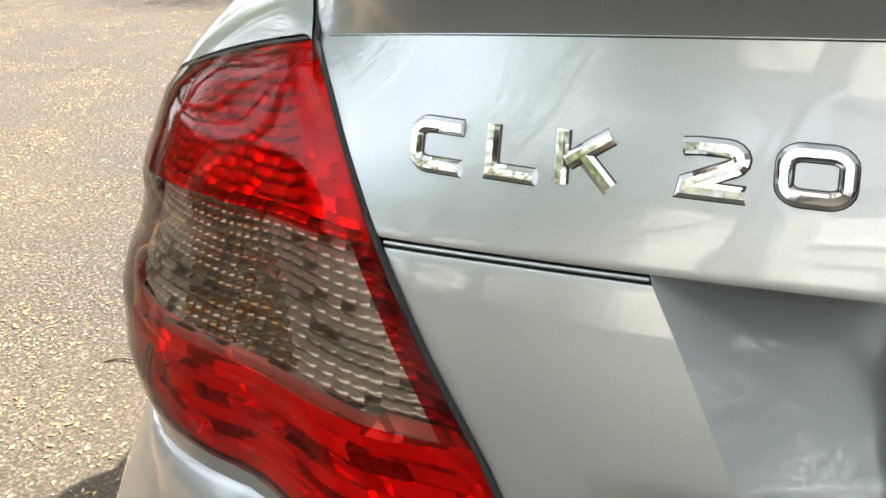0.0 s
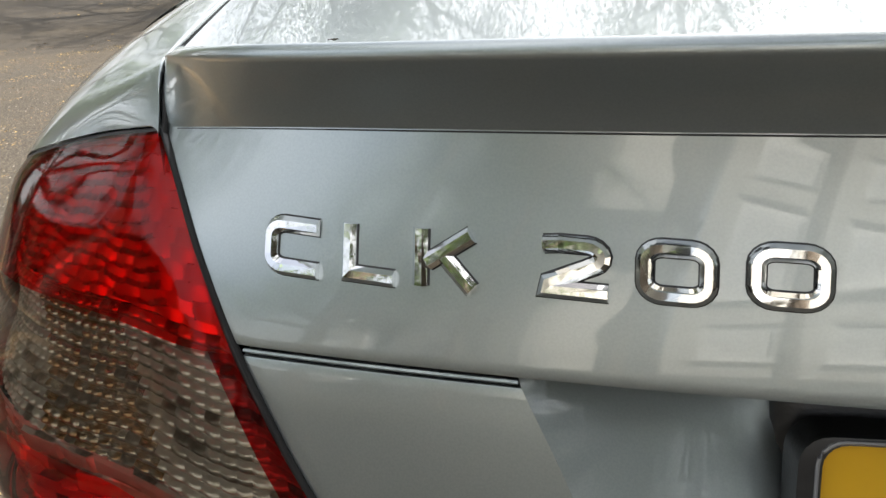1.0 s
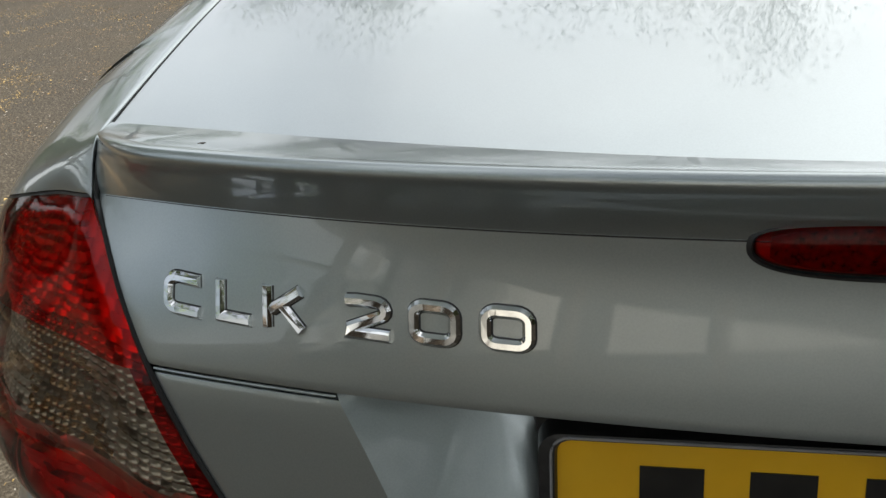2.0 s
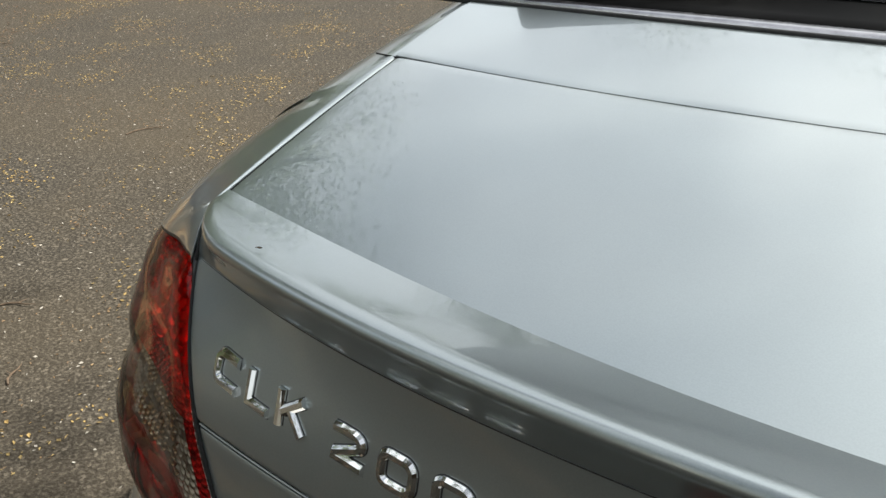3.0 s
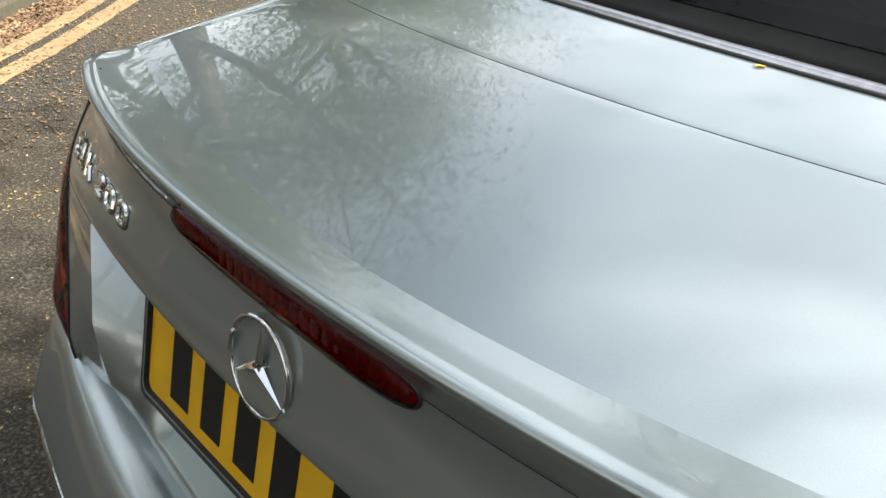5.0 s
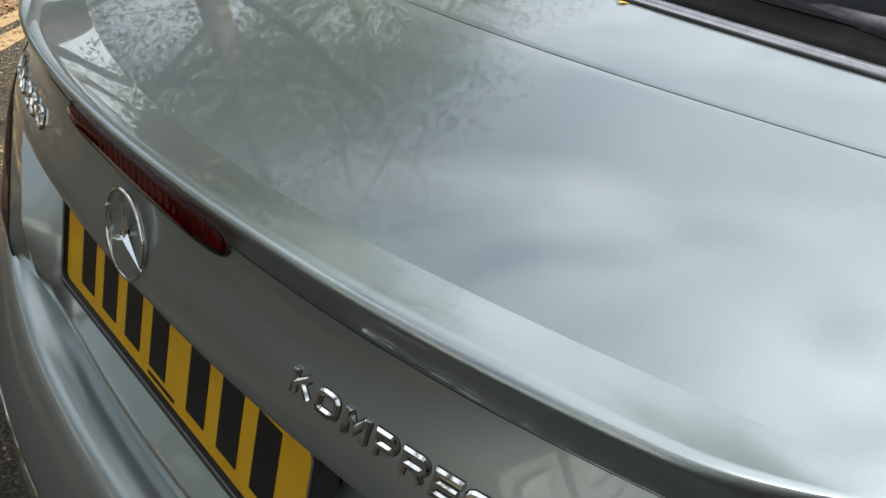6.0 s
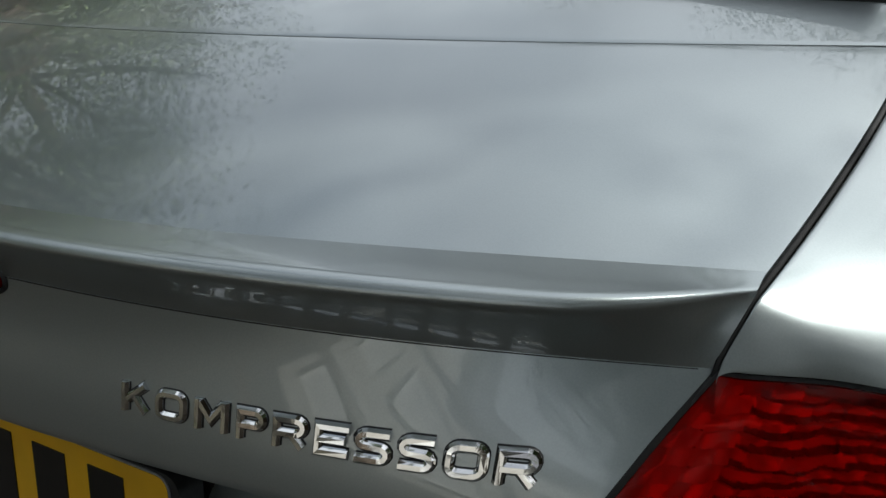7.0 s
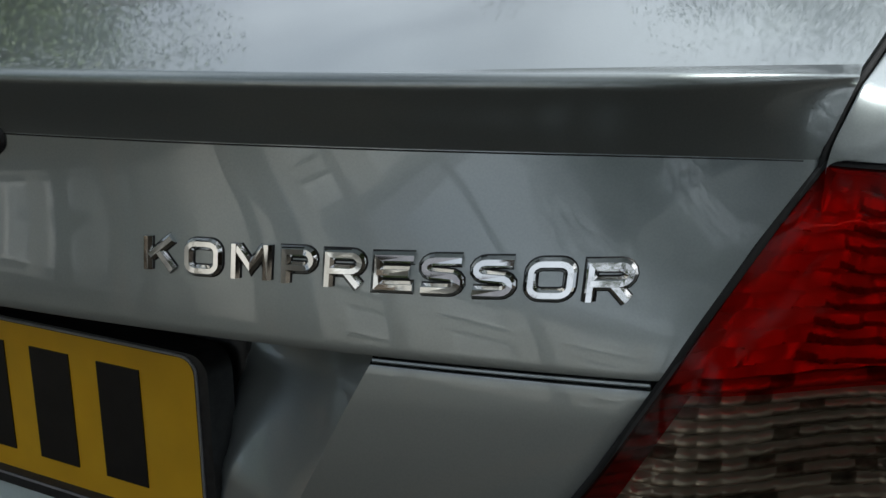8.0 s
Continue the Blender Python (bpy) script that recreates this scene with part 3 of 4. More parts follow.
def slab(bm, w, h, r, y0, y1, m, chamfer=0.0):
    loops = []
    for y, g in ((y0, 0.0), (y1 + chamfer, 0.0), (y1, -chamfer)):
        loops.append([bm.verts.new(m @ Vector((x, y, z))) for x, z in round_rect(-w / 2 - g, -h / 2 - g, w / 2 + g, h / 2 + g, r)])
    n = len(loops[0])
    for a, b in zip(loops, loops[1:]):
        for k in range(n):
            bm.faces.new((a[k], a[(k + 1) % n], b[(k + 1) % n], b[k]))
    bm.faces.new(loops[0])
    bm.faces.new(loops[-1])


slab(plate_bm, 0.520, 0.111, 0.010, 0.004, -0.0035, PLATE, 0.0008)
plate = part("number_plate", plate_bm, PLATE_YELLOW, car, "yellow reflective rear number plate with black marks", smooth=False)
bm = bmesh.new()
o1 = [round_rect(-0.272, -0.068, 0.272, 0.0605, 0.014), round_rect(-0.270, -0.066, 0.270, 0.0590, 0.013), round_rect(-0.2605, -0.0560, 0.2605, 0.0560, 0.010), round_rect(-0.2590, -0.0545, 0.2590, 0.0545, 0.009)]
ys = (0.012, -0.0075, -0.0085, -0.0025)
loops = [[bm.verts.new(PLATE @ Vector((x, y, z))) for x, z in ring] for ring, y in zip(o1, ys)]
n = len(loops[0])
for a, b in zip(loops, loops[1:]):
    for k in range(n):
        bm.faces.new((a[k], a[(k + 1) % n], b[(k + 1) % n], b[k]))
bm.faces.new(loops[0])
part("plate_holder", bm, BLACK_PLASTIC, plate, "black plastic plate surround")
bm = bmesh.new()
tube(bm, [PLATE @ Vector((x, -0.0086, z)) for x, z in round_rect(-0.2625, -0.0575, 0.2625, 0.0575, 0.011)], 0.0009, 6, True)
part("holder_bead", bm, material("grey_plastic", [(0.20, 0.20, 0.21), (0.27, 0.27, 0.28)], scale=60, rough=(0.3, 0.5)), plate)
for k in range(7):
    x = -0.219 + 0.025 + k * 0.061 + (0.022 if k > 3 else 0.0)
    bm = bmesh.new()
    box(bm, PLATE @ Vector((x, -0.0038, 0)), (0.036, 0.0012, 0.079), pose(0, 0, 0, -9))
    part("plate_bar", bm, PLATE_BLACK, plate, smooth=False)
bm = bmesh.new()
box(bm, PLATE @ Vector((0.0, -0.0038, -0.0475)), (0.06, 0.0010, 0.0035), pose(0, 0, 0, -9))
part("plate_bar", bm, PLATE_BLACK, plate, smooth=False)

# black backing behind the plate, which also paints in the recess's shade around it
bm = bmesh.new()
slab(bm, 0.552, 0.158, 0.02, 0.044, 0.0245, Matrix.Translation((0, 0.0015, 0.884)) @ pose(0, 0, 0, -9), 0.003)
part("plate_backing_and_shade", bm, BLACK_PLASTIC, car)


# ---- tail lights ----

def light_point(side, a, lev, out=0.0):
    """a: 0 at the lid, 1 at the flank; lev: 0 foot, 1 and 2 the ends of the clear band, 3 top."""
    z_top = 1.0385 - 0.045 * a - 0.042 * a * a
    z_bot = lerp(0.778, 0.752, a)
    zs = (z_bot, lerp(0.857, 0.842, a), lerp(0.948, 0.928, a), z_top)
    i = min(int(lev), 2)
    z = lerp(zs[i], zs[i + 1], lev - i)
    s0 = shell_s(z, light_edge_x(z) + 0.0018)
    s1 = 13.2
    return skin(lerp(s0, s1, a), z, out, side)


def tail_light(side):
    light = part("tail_light", bmesh_strip(side), BLACK_PLASTIC, car, "red and clear ribbed tail light cluster")
    N = 26
    for name, a0, a1, l0, l1, mat, lab in (("red_lens", 0.0, 1.0, 2.0, 3.0, RED_LENS, "red upper lens"), ("clear_lens", 0.028, 1.0, 1.0, 2.0, CLEAR_LENS, "smoky clear middle lens"),
                                           ("red_lens", 0.0, 1.0, 0.0, 1.0, RED_LENS, "red lower lens"), ("red_lens", 0.0, 0.028, 1.0, 2.0, DARK_RED_LENS, "red rim of the clear lens")):
        bm = bmesh.new()

        def f(u, v):
            a = lerp(a0, a1, u ** 1.3)
            lev = lerp(l0, l1, v)
            edge = min(1.0, 24 * min(a + 0.0, 1 - a, lev / 3, (3 - lev) / 3))
            return light_point(side, a, lev, 0.0005 + 0.0022 * edge)
        grid(bm, f, spaced(N if a1 > 0.5 else 4), spaced(14))
        ob = part(name, bm, mat, light, lab)
    return light


def bmesh_strip(side):
    """The black seal round the cluster."""
    bm = bmesh.new()
    ring = [(0, l) for l in np.linspace(0, 3, 24)] + [(a, 3) for a in np.linspace(0.04, 1, 30)] + [(1, l) for l in np.linspace(2.9, 0, 16)] + [(a, 0) for a in np.linspace(0.96, 0.04, 30)]
    tube(bm, [light_point(side, float(a), float(l), -0.0018) for a, l in ring], 0.0019, 6, True)
    return bm


def cell(i, j, k=0):
    """A fixed random number for a facet."""
    v = math.sin(i * 12.9898 + j * 78.233 + k * 37.719) * 43758.5453
    return v - math.floor(v)


def light_inside(side, light):
    """Moulded reflectors behind the lenses: bright ribs, the shade of the grooves and of odd facets painted darker; the
    middle of the left band is amber.
    """
    for k, l0, l1, a0, a1, nu, nv, mat, lab in ((0, 2.0, 2.985, 0.004, 0.98, 190, 130, REFLECTOR, ""), (1, 1.0, 2.0, 0.004, 0.22, 110, 168, REFLECTOR, ""),
                                               (1, 1.0, 2.0, 0.22, 0.44, 110, 168, AMBER, "amber ribbed reflector"), (1, 1.0, 2.0, 0.44, 0.98, 230, 168, REFLECTOR, ""),
                                               (2, 0.015, 1.0, 0.004, 0.98, 170, 84, REFLECTOR, "")):
        bm = bmesh.new()

        def wave(a, v):
            """Which rib a point lies on, how far up it, and its column."""
            if k == 1:
                w = v * 14 + 1.0 * math.sin(a * 1.7) + 0.10 * math.sin(a * 23)
                return w, a * 46 + 0.37 * math.floor(w)
            if k == 0:
                w = v * 11 + 0.5 * math.sin(a * 8) + 0.16 * math.sin(a * 41) + 0.07 * math.sin(a * 93)
                return w, a * 20 + 0.5 * (math.floor(w) % 2)
            w = v * 7 + 0.9 * a
            return w, a * 13 + 0.43 * math.floor(w)

        def f(u, v):
            a, lev = lerp(a0, a1, u), lerp(l0, l1, v)
            edge = min(1.0, 24 * min(a, 1 - a, *((1 - v,) if k == 0 else (v,) if k == 2 else (1.0,))))
            base = -0.004 - 0.012 * edge
            w, c = wave(a, v)
            i, j = math.floor(w), math.floor(c)
            r, q = w - i, c - j
            if k == 1:
                rib = 0.0026 * math.sin(math.pi * r) + 0.0011 * math.sin(math.pi * q) * math.sin(math.pi * r)
            elif k == 0:
                rib = 0.0042 * (1 - r) ** 1.2 * (0.45 + 0.8 * cell(i, j)) + 0.0012 * math.sin(math.pi * q)
            else:
                rib = 0.0064 * (cell(i, j) - 0.3) * r + 0.0080 * (cell(i, j, 1) - 0.5) * q + 0.0024 * cell(i, j, 2)
            return light_point(side, a, lev, base + rib * edge)
        us, vs = spaced(nu), spaced(nv)
        grid(bm, f, us, vs)
        bm.faces.ensure_lookup_table()
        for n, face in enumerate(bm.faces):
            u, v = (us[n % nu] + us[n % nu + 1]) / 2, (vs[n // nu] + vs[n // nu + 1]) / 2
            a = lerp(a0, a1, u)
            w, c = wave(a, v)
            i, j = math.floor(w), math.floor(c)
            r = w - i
            # faces that get the painted shade: rib grooves and scattered facets
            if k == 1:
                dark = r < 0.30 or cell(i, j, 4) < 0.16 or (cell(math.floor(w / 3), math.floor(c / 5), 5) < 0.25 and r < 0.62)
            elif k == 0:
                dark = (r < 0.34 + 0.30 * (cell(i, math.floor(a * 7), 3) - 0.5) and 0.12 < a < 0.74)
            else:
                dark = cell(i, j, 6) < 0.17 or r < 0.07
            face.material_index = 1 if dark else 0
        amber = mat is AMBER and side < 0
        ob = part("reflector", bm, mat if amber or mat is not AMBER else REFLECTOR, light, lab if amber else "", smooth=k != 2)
        ob.data.materials.append(SHADED_REFLECTOR)


for side in (-1, 1):
    light_inside(side, tail_light(side))


# ---- rear wings, the panel ahead of the lid, bumper ----
def wing_top_z(y):
    return table(y, (0.09, 0.36, 0.6, 1.0, 3.2), (1.044, 0.9565, 0.952, 0.95, 0.93))


def seam_point(y):
    """The wing's edge along the shut line, from the tail light's corner up and forwards."""
    ys = (0.0985, 0.1045, 0.1105, 0.1185, 0.1275, 0.1350, 0.1450)
    e = lid_edge_x(0.145) + 0.0038
    x = table(y, ys, (0.5822, 0.5831, 0.5848, 0.5874, 0.5898, 0.5913, e)) if y < 0.145 else lid_edge_x(y) + 0.0038
    top = lid_z(x, max(y, 0.145)) - 0.0005
    z = table(y, ys, (1.0374, 1.0455, 1.0514, 1.0580, 1.0645, 1.0690, top)) if y < 0.145 else top
    return Vector((x, y, z))


for side in (-1, 1):
    bm = bmesh.new()

    def shoulder(u, v):
        y = 0.0985 + 1.3015 * v ** 2.6
        A = seam_point(y)
        if y < 0.36:
            B = light_point(1, ((y - 0.0985) / 0.2615) ** 0.72, 3, 0.0)
            B.z += 0.003
        else:
            zb = wing_top_z(y)
            B = Vector((shell(shell_s(zb, y, 1), zb)[0], y, zb))
        w = min(1.0, (y - 0.0985) / 0.27)
        C = Vector((lerp(A.x, B.x, lerp(0.60, 0.70, w)) + 0.003 * w, lerp(A.y, B.y, lerp(0.50, 0.56, w)), lerp(A.z, B.z, lerp(0.40, 0.20, w))))
        p = A * (1 - u) ** 2 + C * (2 * u * (1 - u)) + B * u * u
        return Vector((p.x * side, p.y, p.z - 0.0032 * max(0.0, 1 - u / 0.022) ** 2))
    rows = grid(bm, shoulder, [0.0, 0.004, 0.009, 0.015, 0.022, 0.035, *[i / 20 for i in range(1, 21)]], [0.02 + 0.98 * i / 70 for i in range(71)], 0.02, DOWN, "l")

    def flank(u, v):
        y = lerp(0.384, 1.4, u)
        z = lerp(0.30, wing_top_z(y), v)
        return Vector((shell(shell_s(z, y, 1), z)[0] * side, y, z))
    grid(bm, flank, spaced(24), spaced(20), 0.02, INWARD, "l")

    def under_light(u, v):
        s = lerp(shell_s(0.74, light_edge_x(0.745) + 0.002), 13.6, u)
        a = max(0.0, min(1.0, (u - 0.12) / 0.88))
        z = lerp(0.690, lerp(0.785, 0.747, u), v)
        return skin(s, z, 0.0, side)
    grid(bm, under_light, spaced(24), spaced(6))
    part("rear_wing", bm, PAINT, car, "silver rear wing and shoulder")

bm = bmesh.new()


def scuttle(u, v):
    a = 2 * u - 1
    y = lerp(gap_y(a * 0.66) + 0.0009, trim_y(a * 0.66), v)
    x = a * (lid_edge_x(y) + 0.004)
    y = lerp(gap_y(x) + 0.0009, trim_y(x), v)
    return Vector((x, y, lid_z(x, y)))


grid(bm, scuttle, spaced(48, 0.004), spaced(14, 0.01), 0.03, DOWN, "b")
part("rear_deck", bm, PAINT, car, "silver panel between boot lid and rear window")
bm = bmesh.new()
FAR_X = 0.70
def trim_point(x, dy, dz):
    return Vector((x, trim_y(x) + dy, lid_z(x, trim_y(x)) + dz))
XS = [-FAR_X + 2 * FAR_X * i / 48 for i in range(49)]
tube(bm, [trim_point(x, 0.003, 0.000) for x in XS], 0.0036, 8)
seal = part("window_seal", bm, RUBBER, car, "black rubber window seal")
bm = bmesh.new()
PROF = ((0.006, 0.002), (0.009, 0.0055), (0.016, 0.0065), (0.024, 0.0065), (0.027, 0.002))
rows = [[bm.verts.new(trim_point(x, dy, dz)) for dy, dz in PROF] for x in XS]
for i in range(len(rows) - 1):
    for k in range(len(PROF) - 1):
        bm.faces.new((rows[i][k], rows[i + 1][k], rows[i + 1][k + 1], rows[i][k + 1]))
part("trim_strip", bm, SATIN, seal, "satin metal strip along the window's foot")
bm = bmesh.new()
PROF = ((0.026, 0.001), (0.030, 0.006), (0.045, 0.010), (0.060, 0.012), (0.085, 0.022), (0.112, 0.037))
rows = [[bm.verts.new(trim_point(x, dy, dz)) for dy, dz in PROF] for x in XS]
for i in range(len(rows) - 1):
    for k in range(len(PROF) - 1):
        bm.faces.new((rows[i][k], rows[i + 1][k], rows[i + 1][k + 1], rows[i][k + 1]))
part("window_band", bm, BAND_BLACK, seal)


def window_point(u, v):
    x0 = (2 * u - 1)
    x = x0 * lerp(0.69, 0.545, v)
    y = lerp(trim_y(x) + 0.080, 1.13 + 0.12 * x * x, v)
    z = lerp(lid_z(x0 * 0.66, trim_y(x)) + 0.021, 1.400 - 0.10 * x * x, v) + 0.028 * math.sin(math.pi * v)
    return Vector((x, y, z))


bm = bmesh.new()
grid(bm, window_point, spaced(30), spaced(16))
part("rear_window", bm, GLASS, car, "tinted sloping rear window glass")
bm = bmesh.new()
rounded_box(bm, (0, 0.95, 1.16), (1.16, 0.62, 0.05), 0.012)
part("parcel_shelf", bm, SHELF, car, "grey cloth shelf behind the window")

# dark shut lines
for side in (-1, 1):
    bm = bmesh.new()
    low = [Vector(((light_edge_x(z) + 0.0005) * side, rear_y(light_edge_x(z), z) + 0.0012, z)) for z in np.linspace(LID_BOTTOM, 1.04, 26)]
    up = [seam_point(y) for y in (0.1, 0.105, 0.112, 0.12, 0.13, 0.14, 0.15, 0.17, 0.2, 0.24, 0.28, 0.33, 0.38, 0.43, 0.5, 0.56, 0.62)]
    up = [Vector(((p.x - 0.0024) * side, p.y + 0.0015, p.z - 0.0030)) for p in up]
    tube(bm, low, 0.0021, 8)
    tube(bm, up, 0.0018, 8)
    part("shut_line", bm, INNER_BLACK, car, "dark gap beside the boot lid")
bm = bmesh.new()
tube(bm, [Vector((x, gap_y(x), lid_z(x, gap_y(x)) - 0.0022)) for x in [-0.655 + 1.31 * i / 50 for i in range(51)]], 0.0010, 6)
part("shut_line", bm, INNER_BLACK, car, "thin dark gap ahead of the boot lid")

# inner body that closes the gaps between the panels
bm = bmesh.new()


def inner(u, v):
    z = lerp(0.34, 1.005, v)
    a = 2 * u - 1
    s = abs(a) * 14.5
    p = skin(s, z, -0.062 - 0.075 * max(0.0, 1 - (s / 6.5) ** 4), 1 if a >= 0 else -1)
    return p


grid(bm, inner, spaced(80), spaced(12))


def inner_top(u, v):
    a = 2 * u - 1
    y = lerp(0.085, 0.62, v)
    return Vector((a * 0.70, y + 0.20 * a * a, lid_z(a * 0.66, y) - 0.038 - 0.02 * a * a))


grid(bm, inner_top, spaced(30), spaced(8))
part("inner_body", bm, INNER_BLACK, car)

# bumper: a wrapped moulding with a rubbing strip
BUMP = ((-0.130, 0.716), (-0.070, 0.722), (-0.030, 0.727), (-0.008, 0.727), (0.000, 0.7235), (0.006, 0.717), (0.013, 0.706), (0.021, 0.692), (0.029, 0.676), (0.0365, 0.660), (0.0430, 0.645),
        (0.0455, 0.638), (0.040, 0.634), (0.040, 0.610), (0.0455, 0.605), (0.046, 0.55), (0.045, 0.46), (0.040, 0.36), (0.02, 0.28), (-0.05, 0.255))


def bumper_point(s, out, z, side):
    """The top of the moulding rises towards the foot of the tail light and falls again along the flank."""
    x = shell(s, 0.74)[0]
    up = table(x, (0.0, 0.22, 0.28, 0.34, 0.40, 0.46, 0.54, 0.62, 0.70, 0.78, 0.85), (0.012, 0.013, 0.022, 0.038, 0.050, 0.050, 0.044, 0.036, 0.026, 0.014, 0.008))
    z += up * max(0.0, min(1.0, (z - 0.60) / 0.12))
    k = 1.0 + 0.25 * math.exp(-((s - 9.5) / 2.6) ** 2)
    zz = max(min(z, 0.735), 0.3)
    return skin(s, zz, 0.0, side).lerp(skin(s, zz, 1.0, side), out * k) + Vector((0, 0, z - zz))


bm = bmesh.new()
stations = [(-1, 14.6 - 0.3 * i) for i in range(49)] + [(1, 0.2 + 0.3 * i) for i in range(49)]
rows = [[bm.verts.new(bumper_point(s, o, z, sd)) for o, z in BUMP] for sd, s in stations]
for i in range(len(rows) - 1):
    for k in range(len(BUMP) - 1):
        bm.faces.new((rows[i][k], rows[i + 1][k], rows[i + 1][k + 1], rows[i][k + 1]))
bumper = part("rear_bumper", bm, PAINT, car, "silver wrap-round rear bumper")
bm = bmesh.new()
PROF = ((0.038, 0.6335), (0.0450, 0.632), (0.0460, 0.627), (0.0460, 0.618), (0.0450, 0.612), (0.038, 0.6105))
rows = [[bm.verts.new(bumper_point(s, o, z, sd)) for o, z in PROF] for sd, s in stations]
for i in range(len(rows) - 1):
    for k in range(len(PROF) - 1):
        bm.faces.new((rows[i][k], rows[i + 1][k], rows[i + 1][k + 1], rows[i][k + 1]))
part("rubbing_strip", bm, BLACK_PLASTIC, bumper)
bm = bmesh.new()
tube(bm, [bumper_point(s, 0.0466, 0.6310, sd) for sd, s in stations], 0.0024, 6)
part("chrome_strip", bm, CHROME, bumper)

# cabin, flanks and nose, plainly shaped
bm = bmesh.new()


def roof(u, v):
    a = 2 * u - 1
    y = lerp(1.13, 2.35, v)
    x = a * 0.545
    return Vector((x, y + (0.12 * x * x if v < 0.01 else 0), 1.400 - 0.10 * x * x + 0.03 * math.sin(math.pi * v) - 0.03 * v))


grid(bm, roof, spaced(20), spaced(12), 0.02, DOWN, "lrbt")
part("roof", bm, PAINT, car)
for side in (-1, 1):
    bm = bmesh.new()

    def pillar(u, v):
        p = window_point(1, v)
        q = Vector((0.770 - 0.20 * v, lerp(1.05, 1.55, v), lerp(0.985, 1.375, v)))
        r = p.lerp(q, u) + Vector((0.02 * math.sin(math.pi * u), 0, 0.02 * math.sin(math.pi * u)))
        return Vector((r.x * side, r.y, r.z))
    grid(bm, pillar, spaced(10), spaced(12), 0.02, INWARD, "lr")
    part("roof_pillar", bm, PAINT, car)
    bm = bmesh.new()

    def side_glass(u, v):
        y = lerp(lerp(1.05, 1.55, v), lerp(3.0, 2.38, v), u)
        return Vector((lerp(0.775, 0.565, v) * side, y, lerp(0.98, 1.375, v) - (0.03 * v * (2 * u - 1) ** 2)))
    grid(bm, side_glass, spaced(14), spaced(8))
    part("side_window", bm, GLASS, car)
    bm = bmesh.new()

    def front_flank(u, v):
        y = lerp(1.405, 4.35, u)
        z = lerp(0.30, lerp(0.952, 0.80, max(0, (u - 0.45) / 0.55)), v)
        x = 0.85 - 0.10 * max(0, (u - 0.6) / 0.4) ** 2 - 0.05 * (v - 0.45) ** 2 - (0.06 * max(0, v - 0.85) / 0.15)
        return Vector((x * side, y, z))
    grid(bm, front_flank, spaced(30), spaced(16), 0.02, INWARD, "lrt")
    part("door_flank", bm, PAINT, car)
    for wy in (0.98, 3.70):
        bm = bmesh.new()
        tube(bm, [Vector((0.765 * side, wy + 0.245 * math.cos(t), 0.315 + 0.245 * math.sin(t))) for t in [2 * math.pi * k / 36 for k in range(36)]], 0.075, 10, True)
        for v in bm.verts:
            v.co.x = 0.765 * side + max(-0.095, min(0.095, (v.co.x - 0.765 * side) * 1.5))
        wheel = part("wheel", bm, RUBBER, car, "black tyre on an alloy rim")
        bm = bmesh.new()
        bmesh.ops.create_cone(bm, cap_ends=True, segments=36, radius1=0.20, radius2=0.19, depth=0.14, matrix=Matrix.Translation((0.775 * side, wy, 0.315)) @ pose(0, 0, 0, 0, 90 * side))
        part("rim", bm, ALLOY, wheel, smooth=False)
bm = bmesh.new()


def bonnet(u, v):
    a = 2 * u - 1
    y = lerp(2.95, 4.35, v)
    return Vector((a * (0.80 - 0.10 * v * v), y, lerp(1.0, 0.80, v ** 1.5) - 0.05 * a * a))


grid(bm, bonnet, spaced(20), spaced(12), 0.03, DOWN, "lrt")
part("bonnet", bm, PAINT, car)
bm = bmesh.new()


def nose(u, v):
    a = 2 * u - 1
    return Vector((a * 0.76, 4.40 - 0.10 * a * a - 0.05 * (2 * v - 1) ** 2, lerp(0.25, 0.76, v)))


grid(bm, nose, spaced(20), spaced(10))
part("front_bumper", bm, PAINT, car)
bm = bmesh.new()


def windscreen(u, v):
    a = 2 * u - 1
    return Vector((a * lerp(0.70, 0.55, v), lerp(2.98, 2.36, v) - 0.06 * a * a, lerp(1.01, 1.365, v)))


grid(bm, windscreen, spaced(16), spaced(8))
part("windscreen", bm, GLASS, car)
bm = bmesh.new()
rounded_box(bm, (0, 2.4, 0.33), (1.50, 3.9, 0.10), 0.03)
part("cabin_floor", bm, INTERIOR, car)
for name, y, z, size in (("rear_seat", 1.75, 0.86, (1.40, 0.30, 0.55)), ("dashboard", 2.9, 0.80, (1.45, 0.30, 0.30))):
    bm = bmesh.new()
    rounded_box(bm, (0, y, z), size, 0.05)
    part(name, bm, INTERIOR, car)


# ---- road, kerb and verge ----
def quad_sheet(name, pts, mat, label, category, kind="structure"):
    me = bpy.data.meshes.new(name)
    me.from_pydata([tuple(p) for p in pts], [], [tuple(range(len(pts)))])
    me.materials.append(mat)
    return tagged(new(name, me), label, category, kind=kind)


quad_sheet("ground", [(-400, -400, 0), (400, -400, 0), (400, 400, 0), (-400, 400, 0)], ASPHALT, "worn grey-brown asphalt road strewn with debris", "road")

LINE = [(30, -13), (12, -9.8), (4, -6.9), (1, -4.4), (-1, -2.2), (-2.2, -0.80), (-2.9, -0.02), (-3.4, 0.50), (-3.86, 0.94), (-4.25, 1.36), (-4.9, 2.0), (-5.7, 2.79), (-6.6, 3.60), (-12, 8.2), (-24, 18.6), (-44, 36)]


